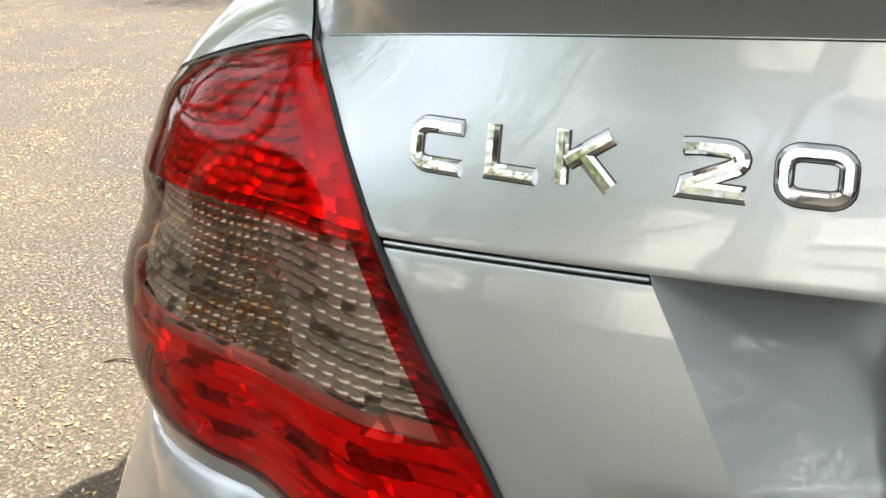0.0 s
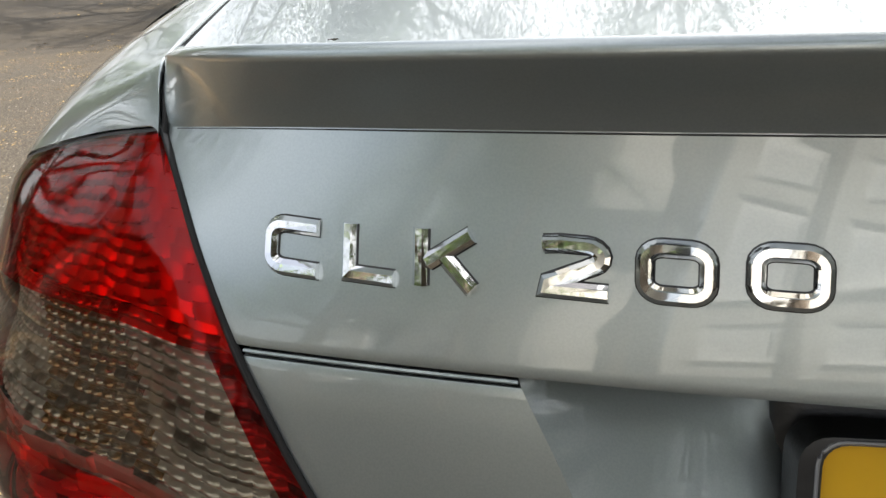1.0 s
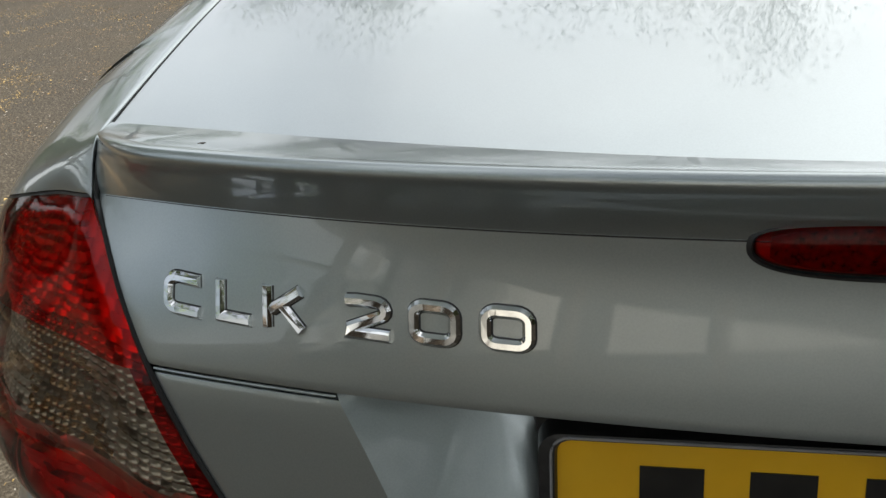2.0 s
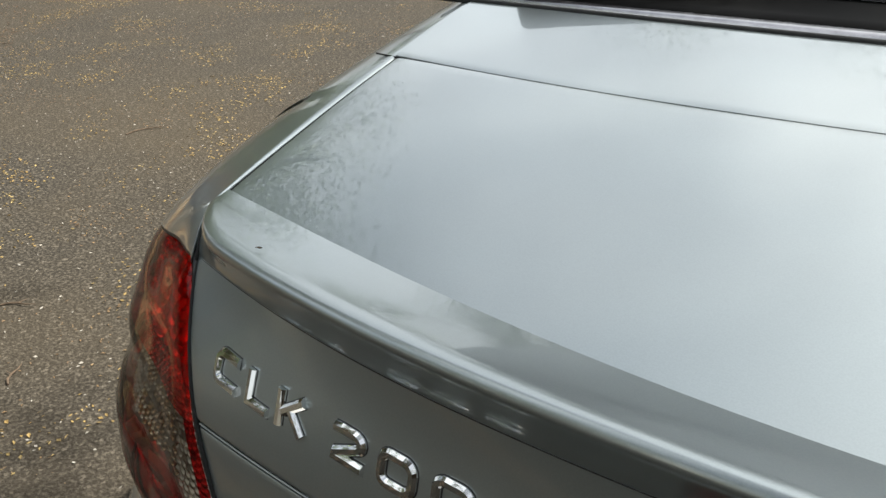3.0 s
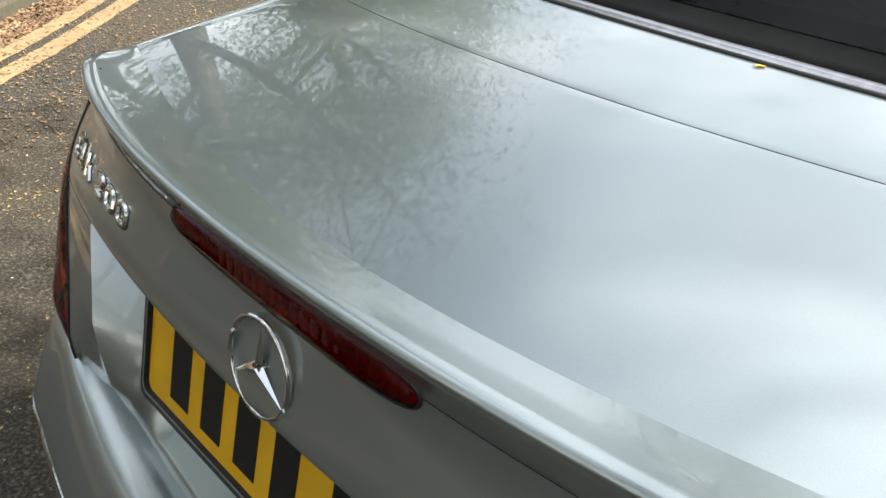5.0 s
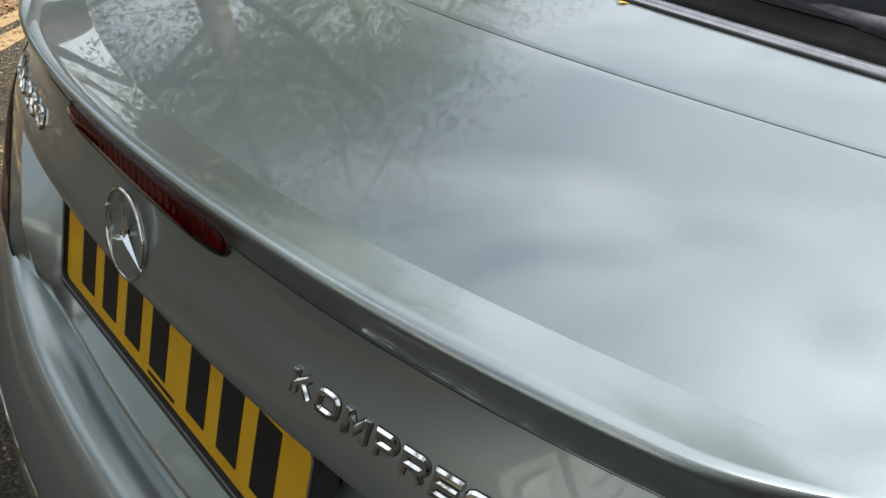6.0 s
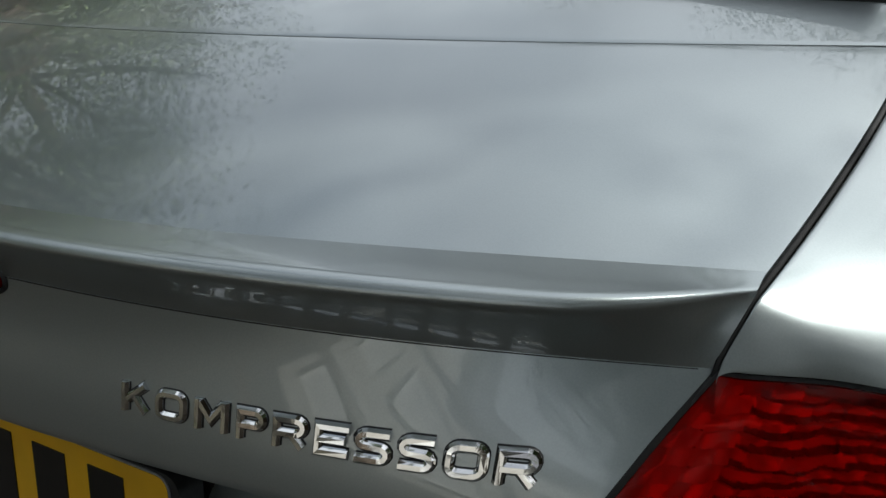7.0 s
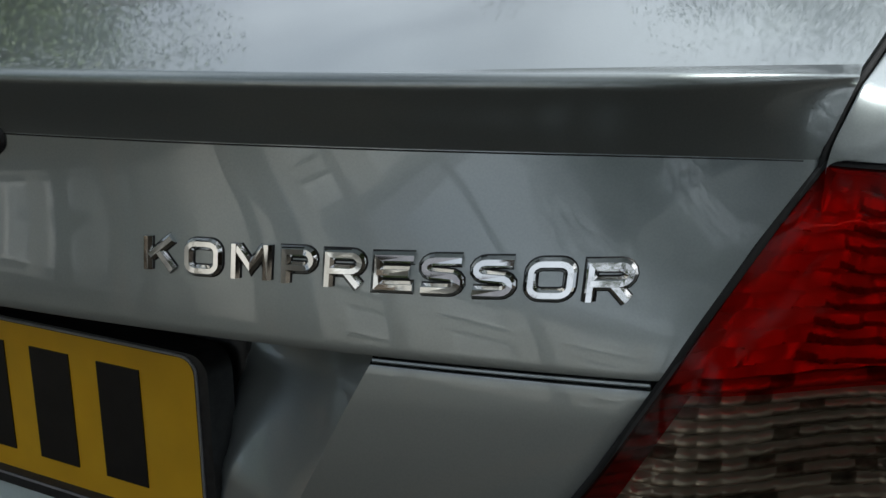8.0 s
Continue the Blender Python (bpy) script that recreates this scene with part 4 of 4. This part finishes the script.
def along(off, per=10):
    """The kerb line moved sideways by off metres, away from the road."""
    pts = []
    for i in range((len(LINE) - 1) * per + 1):
        s = i / per
        p, q = catmull(LINE, s), catmull(LINE, min(s + 0.02, len(LINE) - 1)) if s < len(LINE) - 1.02 else None
        if q is None:
            p0 = catmull(LINE, s - 0.02)
            d = Vector((p[0] - p0[0], p[1] - p0[1])).normalized()
        else:
            d = Vector((q[0] - p[0], q[1] - p[1])).normalized()
        pts.append((p[0] - d.y * off, p[1] + d.x * off))
    return pts


def band(bm, o0, o1, z0, z1, wob=0.0):
    rnd = random.Random(5)
    a, b = along(o0), along(o1)
    va = [bm.verts.new((x + rnd.uniform(-wob, wob), y + rnd.uniform(-wob, wob), z0)) for x, y in a]
    vb = [bm.verts.new((x + rnd.uniform(-wob, wob), y + rnd.uniform(-wob, wob), z1)) for x, y in b]
    for i in range(len(a) - 1):
        bm.faces.new((va[i], va[i + 1], vb[i + 1], vb[i]))


for o in (0.0, 0.182):
    bm = bmesh.new()
    band(bm, o, o + 0.118, 0.004, 0.004, 0.006)
    tagged(part("yellow_line", bm, LINE_YELLOW, None, smooth=False), "worn yellow no-parking line painted on the asphalt", "road marking", "double yellow lines", "structure")
bm = bmesh.new()
band(bm, 0.805, 0.862, 0.060, 0.085)
band(bm, 0.862, 60.0, 0.085, 0.4)
tagged(part("verge", bm, VERGE, None, smooth=False), "brown earth verge with dead leaves behind the kerb", "verge", kind="structure")
quad_sheet("far_verge", [(-33 - 160, 43 - 120, 0.06), (-33 + 160, 43 + 120, 0.06), (-33 + 160 - 120, 43 + 120 + 160, 1.5), (-33 - 160 - 120, 43 - 120 + 160, 1.5)], VERGE, "earth bank across the road", "verge")

kerb = tagged(new("kerb"), "weathered concrete kerb, dirty and chipped", "kerb", kind="structure")
path = along(0.550, 24)
acc, last, stones, seg = 0.0, Vector(path[0]), [], [Vector(path[0])]
for p in path[1:]:
    p = Vector(p)
    seg.append(p)
    acc += (p - last).length
    last = p
    if acc >= 0.9:
        stones.append((seg[0], seg[-1]))
        seg, acc = [p], 0.0
bm = bmesh.new()
rounded_box(bm, (0, 0, 0), (1, 0.27, 0.18), 0.018, segments=2)
stone_mesh = bpy.data.meshes.new("kerb_stone")
bm.to_mesh(stone_mesh)
bm.free()
stone_mesh.materials.append(KERB)
rk = random.Random(3)
for a, b in stones:
    mid, d = (a + b) / 2, b - a
    if mid.length > 55:
        continue
    ob = new("kerb_stone", stone_mesh)
    n = Vector((-d.y, d.x)).normalized()
    ob.matrix_world = Matrix.Translation((mid.x + n.x * 0.135, mid.y + n.y * 0.135, rk.uniform(-0.008, 0.004))) @ Matrix.Rotation(math.atan2(d.y, d.x) + rk.uniform(-0.01, 0.01), 4, "Z") @ Matrix.Diagonal((d.length - 0.012, 1, 1, 1))
    ob.parent = kerb


# ---- litter ----
def litter(name, n, where, size, mat, label, category, flat=0.6, seed=1, lift=0.002):
    """Small curled flakes scattered where where(rnd) says."""
    rnd = random.Random(seed)
    verts, faces = [], []
    for _ in range(n):
        p = where(rnd)
        if p is None:
            continue
        x, y, z = p
        L = rnd.uniform(*size)
        W = L * rnd.uniform(0.25, 0.7)
        a, t = rnd.uniform(0, 6.28), rnd.uniform(-flat, flat)
        ca, sa = math.cos(a), math.sin(a)
        h = L * abs(math.sin(t)) * 0.5 + lift
        k = len(verts)
        for u, v, w in ((-L / 2, 0, 0), (0, -W / 2, L * rnd.uniform(0.0, 0.22)), (L / 2, 0, L * math.sin(t) * 0.5), (0, W / 2, L * rnd.uniform(0.0, 0.22))):
            verts.append((x + u * ca - v * sa, y + u * sa + v * ca, z + lift + max(0.0, w)))
        faces.append((k, k + 1, k + 2, k + 3))
    me = bpy.data.meshes.new(name)
    me.from_pydata(verts, [], faces)
    me.materials.append(mat)
    return tagged(new(name, me), label, category, kind="stuff")


def clumped(x0, x1, y0, y1, scale, cut, z=0.0, seed=0):
    def where(r):
        x, y = r.uniform(x0, x1), r.uniform(y0, y1)
        if noise.noise((x * scale + seed, y * scale, seed)) + r.uniform(-0.25, 0.25) < cut:
            return None
        if -0.95 < x < 0.95 and -0.05 < y < 4.5:
            return None
        return (x, y, z)
    return where


KP = along(0.0, 10)


def beside_kerb(lo, hi, power=1.0):
    def where(r):
        i = r.randrange(30, len(KP) - 30)
        o = lerp(hi, lo, r.random() ** power)
        p, q = Vector(KP[i]), Vector(KP[i + 1])
        d = (q - p).normalized()
        m = p.lerp(q, r.random())
        return (m.x - d.y * o, m.y + d.x * o, 0.0)
    return where


litter("seed_litter", 100000, clumped(-7.5, -0.8, -0.6, 8, 2.6, 0.22, seed=2), (0.006, 0.019), LEAF_YELLOW, "yellow-brown seed scales strewn over the road", "debris", seed=11)
litter("grit_litter", 8000, clumped(-7, -0.8, -0.6, 7, 3.0, -0.1, seed=7), (0.005, 0.014), CHIP_PALE, "pale chips and grit on the road", "debris", seed=12)
litter("brown_bits", 60000, clumped(-7.5, -0.8, -0.6, 8, 2.2, 0.20, seed=5), (0.005, 0.015), LEAF_CRUMB, "brown leaf fragments on the road", "debris", seed=13)
litter("gutter_leaves", 26000, beside_kerb(0.29, 0.56, 0.55), (0.014, 0.045), LEAF_GUTTER, "dry brown leaves drifted along the gutter", "leaves", flat=0.9, seed=14)
litter("line_edge_leaves", 4500, beside_kerb(-0.45, 0.3, 0.8), (0.008, 0.026), LEAF_BROWN, "leaf scraps along the yellow lines", "leaves", flat=0.9, seed=18, lift=0.006)
litter("verge_leaves", 9000, beside_kerb(0.86, 3.5), (0.03, 0.07), LEAF_BROWN, "dry leaves on the verge", "leaves", flat=0.9, seed=15, lift=0.092)
litter("far_bits", 9000, clumped(-26, -1, 6, 30, 0.35, 0.08, seed=4), (0.02, 0.06), LEAF_YELLOW, "scattered debris farther along the road", "debris", seed=16)


def pile(r):
    a, d = r.uniform(0, 6.28), r.random() ** 0.6
    return (-9.9 + 1.0 * d * math.cos(a) + 0.3 * d * math.sin(a), 16.0 + 1.7 * d * math.sin(a), 0.10 * (1 - d))


litter("leaf_pile", 5000, pile, (0.03, 0.08), LEAF_BROWN, "drift of reddish dead leaves on the road", "leaves", flat=1.0, seed=17)


def twig(x, y, ang, length, label):
    bm = bmesh.new()
    d = Vector((math.cos(ang), math.sin(ang), 0))
    n = Vector((-d.y, d.x, 0))
    p = [Vector((x, y, 0.004)) + d * length * t + n * length * 0.10 * math.sin(t * 5) + Vector((0, 0, 0.006 * t)) for t in (0, 0.25, 0.5, 0.75, 1)]
    tube(bm, p, [0.003, 0.003, 0.0026, 0.002, 0.001], 6)
    tube(bm, [p[2], p[2] + d * length * 0.2 + n * length * 0.22], [0.002, 0.001], 5)
    tagged(part("twig", bm, TWIG, None), label, "twig", "fallen twigs")


for x, y, a, L in ((-4.0, 1.43, 2.9, 0.16), (-2.5, 1.0, 0.6, 0.12), (-1.75, 1.35, 0.3, 0.10), (-3.4, 2.3, 1.2, 0.2), (-2.1, 0.75, 2.2, 0.09), (-3.2, 0.85, 0.2, 0.12)):
    twig(x, y, a, L, "thin dark fallen twig on the asphalt")


def loose_leaf(x, y, z, size, turn, mat, label):
    bm = bmesh.new()
    m = Matrix.Translation((x, y, z)) @ Matrix.Rotation(turn, 4, "Z")
    n = 9
    mids = [bm.verts.new(m @ Vector((size * (k / (n - 1) - 0.5), 0, size * 0.06 * math.sin(k)))) for k in range(n)]
    for sg in (-1, 1):
        rim = [bm.verts.new(m @ Vector((size * (k / (n - 1) - 0.5), sg * size * 0.26 * math.sin(math.pi * (0.04 + 0.92 * k / (n - 1))) ** 0.8, size * (0.12 + 0.03 * math.sin(3 * k))))) for k in range(n)]
        for k in range(n - 1):
            bm.faces.new((mids[k], mids[k + 1], rim[k + 1], rim[k]))
    tagged(part("fallen_leaf", bm, mat, None), label, "leaf")


loose_leaf(0.043, 0.536, lid_z(0.043, 0.536) + 0.0002, 0.0125, 0.5, FRESH_YELLOW, "small yellow leaf lying on the panel below the rear window")
loose_leaf(-0.474, 0.064, 1.0890, 0.0050, 0.3, TWIG, "dark speck of dirt on the spoiler")


# ---- trees round the place, out of view; some are added for shade or dark reflections ----
def tree(seed, height, spread, leaves, leaf, label, low=0.34, girth=0.020):
    r = random.Random(seed)
    t = thing("tree", label, "tree", group="roadside trees")
    bm = bmesh.new()
    lean = Vector((r.uniform(-0.5, 0.5), r.uniform(-0.5, 0.5), 0))
    top = height * 0.72
    spine = [Vector((0, 0, -0.05)) + lean * (k / 6) ** 2 + Vector((r.uniform(-0.08, 0.08) * k / 3, r.uniform(-0.08, 0.08) * k / 3, top * k / 6)) for k in range(7)]
    r0 = height * girth
    tube(bm, spine, [r0 * 1.35, r0, r0 * 0.9, r0 * 0.75, r0 * 0.6, r0 * 0.42, r0 * 0.25], 10)
    hubs = []
    for k in range(13):
        f = r.uniform(low, 0.98)
        i = min(int(f * 6), 5)
        base = spine[i].lerp(spine[i + 1], f * 6 - i)
        a = k * 2.4 + r.uniform(-0.4, 0.4)
        L = spread * r.uniform(0.65, 1.05) * (1.15 - 0.55 * f)
        tip = base + Vector((math.cos(a) * L, math.sin(a) * L, L * r.uniform(0.25, 0.85)))
        mid = base.lerp(tip, 0.5) + Vector((0, 0, -0.06 * L))
        tube(bm, [base, mid, tip], [r0 * 0.42 * (1.2 - f * 0.7), r0 * 0.28 * (1.2 - f * 0.7), r0 * 0.07], 6)
        hubs += [(mid, 0.7), (base.lerp(tip, 0.75), 1.0), (tip, 1.15)]
        for q in range(3):
            st = mid.lerp(tip, r.uniform(0.1, 0.8))
            en = st + Vector((r.uniform(-1, 1), r.uniform(-1, 1), r.uniform(-0.2, 0.9))) * L * 0.42
            tube(bm, [st, en], [r0 * 0.12, r0 * 0.04], 5)
            hubs.append((en, 1.0))
    hubs.append((spine[-1], 1.1))
    part("trunk", bm, BARK, t)
    verts, faces = [], []
    for _ in range(leaves):
        c, w = r.choice(hubs)
        rad = spread * 0.26 * w * r.random() ** 0.55
        th, ph = r.uniform(0, 6.28), math.acos(r.uniform(-1, 1))
        p = c + Vector((math.sin(ph) * math.cos(th), math.sin(ph) * math.sin(th), 0.75 * math.cos(ph))) * rad
        ax = Vector((r.gauss(0, 1), r.gauss(0, 1), r.gauss(0, 0.6))).normalized()
        bx = ax.cross(Vector((r.gauss(0, 1), r.gauss(0, 1), r.gauss(0, 1)))).normalized()
        s = leaf * r.uniform(0.6, 1.3)
        k = len(verts)
        verts += [tuple(p - ax * s), tuple(p - bx * s * 0.45), tuple(p + ax * s), tuple(p + bx * s * 0.45)]
        faces.append((k, k + 1, k + 2, k + 3))
    me = bpy.data.meshes.new("crown")
    me.from_pydata(verts, [], faces)
    me.materials.append(FOLIAGE)
    cr = new("crown", me)
    cr.parent = t
    return t


oak = tree(21, 11.0, 4.0, 50000, 0.036, "tall leafy broadleaf tree out of view, with gaps in its crown", 0.20)
ash = tree(34, 9.0, 3.4, 40000, 0.032, "slender leafy tree with an open crown")
birch = tree(47, 13.0, 2.6, 20000, 0.045, "tall slim tree out of view, with a bare lower trunk", 0.62, 0.011)
oak.matrix_world = pose(-8.6, 3.4, 0.1, 0, 0, 20)
birch.matrix_world = pose(-5.6, -8.8, 0.1, 0, 0, 20)
ash.matrix_world = pose(-18.0, 14.5, 0.0, 0, 0, 100)
# birches and oaks on the right are added to shade the ground behind
for src, x, y, rz, sc in ((oak, -12.5, 7.4, 140, 1.15), (ash, -6.8, 0.4, 220, 1.1), (oak, -17.5, 13.5, 60, 1.1), (oak, 0.5, 13.6, 200, 0.95), (ash, -2.5, 23.0, 40, 1.1),
                          (oak, 9.5, 28.0, 10, 1.0), (ash, 14.5, 22.5, 300, 0.95), (oak, -24, 40, 80, 1.2), (ash, -33, 41, 150, 1.3), (oak, -15, 50, 250, 1.2), (oak, -44, 36, 33, 1.2),
                          (ash, 9.0, -12.5, 15, 0.95), (ash, -7.2, -12.5, 130, 1.0), (oak, 14.5, -9, 290, 1.05), (birch, -3.1, -9.6, 170, 1.0), (birch, -0.6, -8.4, 260, 0.9), (birch, 1.7, -9.4, 75, 1.0), (birch, 4.6, -8.9, 215, 1.05), (ash, -3.4, 13.2, 310, 1.0), (oak, -6.2, 17.6, 95, 0.95), (birch, 3.5, 2.9, 130, 1.1), (birch, 4.7, 1.9, 10, 1.15), (birch, 6.0, 2.7, 70, 1.1), (birch, 7.4, 2.9, 190, 1.15), (oak, -9.5, -12.0, 200, 0.95), (oak, 6.4, -7.6, 300, 1.0), (oak, -7.6, -7.4, 75, 0.95), (oak, 8.2, -4.2, 30, 1.0), (oak, 3.2, -1.2, 250, 1.05), (oak, 7.7, 0.2, 120, 1.1)):
    copy_thing(src, pose(x, y, 0.05, 0, 0, rz)).scale = (sc, sc, sc)


def hedge(x0, x1, y, height, seed, label, place=None):
    """A clipped hedge of many small leaves on a twiggy core."""
    r = random.Random(seed)
    t = thing("hedge", label, "hedge", group="hedges behind")
    verts, faces = [], []
    for _ in range(int((x1 - x0) * height * 420)):
        f = r.random()
        top = height * (1 + 0.10 * noise.noise((f * (x1 - x0) * 0.6, seed, 0)))
        p = Vector((lerp(x0, x1, f), y + r.choice((-1, 1)) * 0.55 * r.random() ** 0.3, top * r.random() ** 0.8))
        ax = Vector((r.gauss(0, 1), r.gauss(0, 1), r.gauss(0, 1))).normalized()
        bx = ax.cross(Vector((r.gauss(0, 1), r.gauss(0, 1), r.gauss(0, 1)))).normalized()
        s = 0.055 * r.uniform(0.6, 1.3)
        k = len(verts)
        verts += [tuple(p - ax * s), tuple(p - bx * s * 0.6), tuple(p + ax * s), tuple(p + bx * s * 0.6)]
        faces.append((k, k + 1, k + 2, k + 3))
    me = bpy.data.meshes.new("leaves")
    me.from_pydata(verts, [], faces)
    me.materials.append(HEDGE)
    ob = new("leaves", me)
    ob.parent = t
    bm = bmesh.new()
    rounded_box(bm, ((x0 + x1) / 2, y, height * 0.46), (x1 - x0, 0.7, height * 0.92), 0.15)
    part("twig_core", bm, TWIG, t)
    if place:
        t.matrix_world = place


# hedges out of view, added to block the bright horizon in the car's reflections
hedge(-11.0, 11.0, 0.0, 4.2, 51, "unseen tall dark green hedge added ahead of the car", pose(9.0, 13.0, 0.0, 0, 0, -28))
hedge(-6.0, 6.0, 0.0, 4.2, 56, "unseen tall leafy hedge added beyond the kerb", pose(-12.0, 9.2, 0.1, 0, 0, 132))
hedge(7.5, 20.0, -6.6, 2.8, 53, "unseen dark green hedge added behind the verge")
hedge(-26.0, -15.0, -6.6, 2.6, 52, "unseen dark green hedge with brown twigs added behind the verge")
hedge(-13.0, 1.0, 0.0, 2.4, 54, "unseen long dark green hedge added across the verge", pose(-9.6, -1.6, 0.1, 0, 0, -48))
hedge(-10.0, 9.0, 0.0, 3.2, 55, "unseen tall dark hedge added beside the road", pose(12.0, -1.0, 0.0, 0, 0, 68))


# ---- two houses behind, seen in the car's paint ----
def house(x, y, turn):
    h = thing("house", "weathered grey rendered house with pale blinds in wide windows", "house")
    W, D, H = 11.0, 7.0, 5.6
    cols, half = [-3.7, -0.6, 3.2], 0.88
    bm = bmesh.new()
    rows = ((0.9, 2.5), (3.5, 4.9))
    xs = [-W / 2]
    for c in cols:
        xs += [c - half - 0.05, c + half + 0.05]
    xs.append(W / 2)
    zs = [0, 0.9, 2.5, 3.5, 4.9, H]
    for i in range(len(xs) - 1):
        for j in range(len(zs) - 1):
            if i % 2 == 1 and j in (1, 3):
                continue
            box(bm, ((xs[i] + xs[i + 1]) / 2, 0, (zs[j] + zs[j + 1]) / 2), (xs[i + 1] - xs[i], 0.3, zs[j + 1] - zs[j]))
    box(bm, (-W / 2 + 0.15, -D / 2 - 0.15, H / 2), (0.3, D - 0.3, H))
    box(bm, (W / 2 - 0.15, -D / 2 - 0.15, H / 2), (0.3, D - 0.3, H))
    box(bm, (0, -D, H / 2), (W, 0.3, H))
    bmesh.ops.remove_doubles(bm, verts=bm.verts, dist=0.0005)
    part("wall", bm, HOUSE_WALL, h, smooth=False)
    bm = bmesh.new()
    v = [bm.verts.new(p) for p in ((-W / 2 - 0.3, 0.5, H), (W / 2 + 0.3, 0.5, H), (W / 2 + 0.3, -D - 0.4, H), (-W / 2 - 0.3, -D - 0.4, H), (-W / 2 - 0.3, -D / 2, H + 2.3), (W / 2 + 0.3, -D / 2, H + 2.3))]
    for f in ((0, 1, 5, 4), (2, 3, 4, 5), (1, 2, 5), (3, 0, 4), (0, 3, 2, 1)):
        bm.faces.new([v[i] for i in f])
    part("roof", bm, SLATE, h, smooth=False)
    for c in cols:
        for z0, z1 in rows:
            zc = (z0 + z1) / 2
            bm = bmesh.new()
            hh = z1 - z0
            for bx, bz, bw, bh in ((c - half, zc, 0.1, hh), (c + half, zc, 0.1, hh), (c, z0 + 0.05, 2 * half - 0.1, 0.1), (c, z1 - 0.05, 2 * half - 0.1, 0.1)):
                rounded_box(bm, (bx, 0.06, bz), (bw, 0.08, bh), 0.006, segments=1)
            win = part("window", bm, WHITE_PAINT, h, smooth=False)
            bm = bmesh.new()
            box(bm, (c, 0.02, zc), (2 * half - 0.08, 0.012, hh - 0.12))
            part("pane", bm, PALE_BLIND, win, smooth=False)
            bm = bmesh.new()
            rounded_box(bm, (c, 0.19, z0 - 0.05), (2 * half + 0.2, 0.2, 0.08), 0.01, segments=1)
            part("sill", bm, WHITE_PAINT, win, smooth=False)
    h.matrix_world = pose(x, y, 0.0, 0, 0, turn)
    return h


house(1.5, -17.5, -4)
house(-12.5, -16.5, 14)
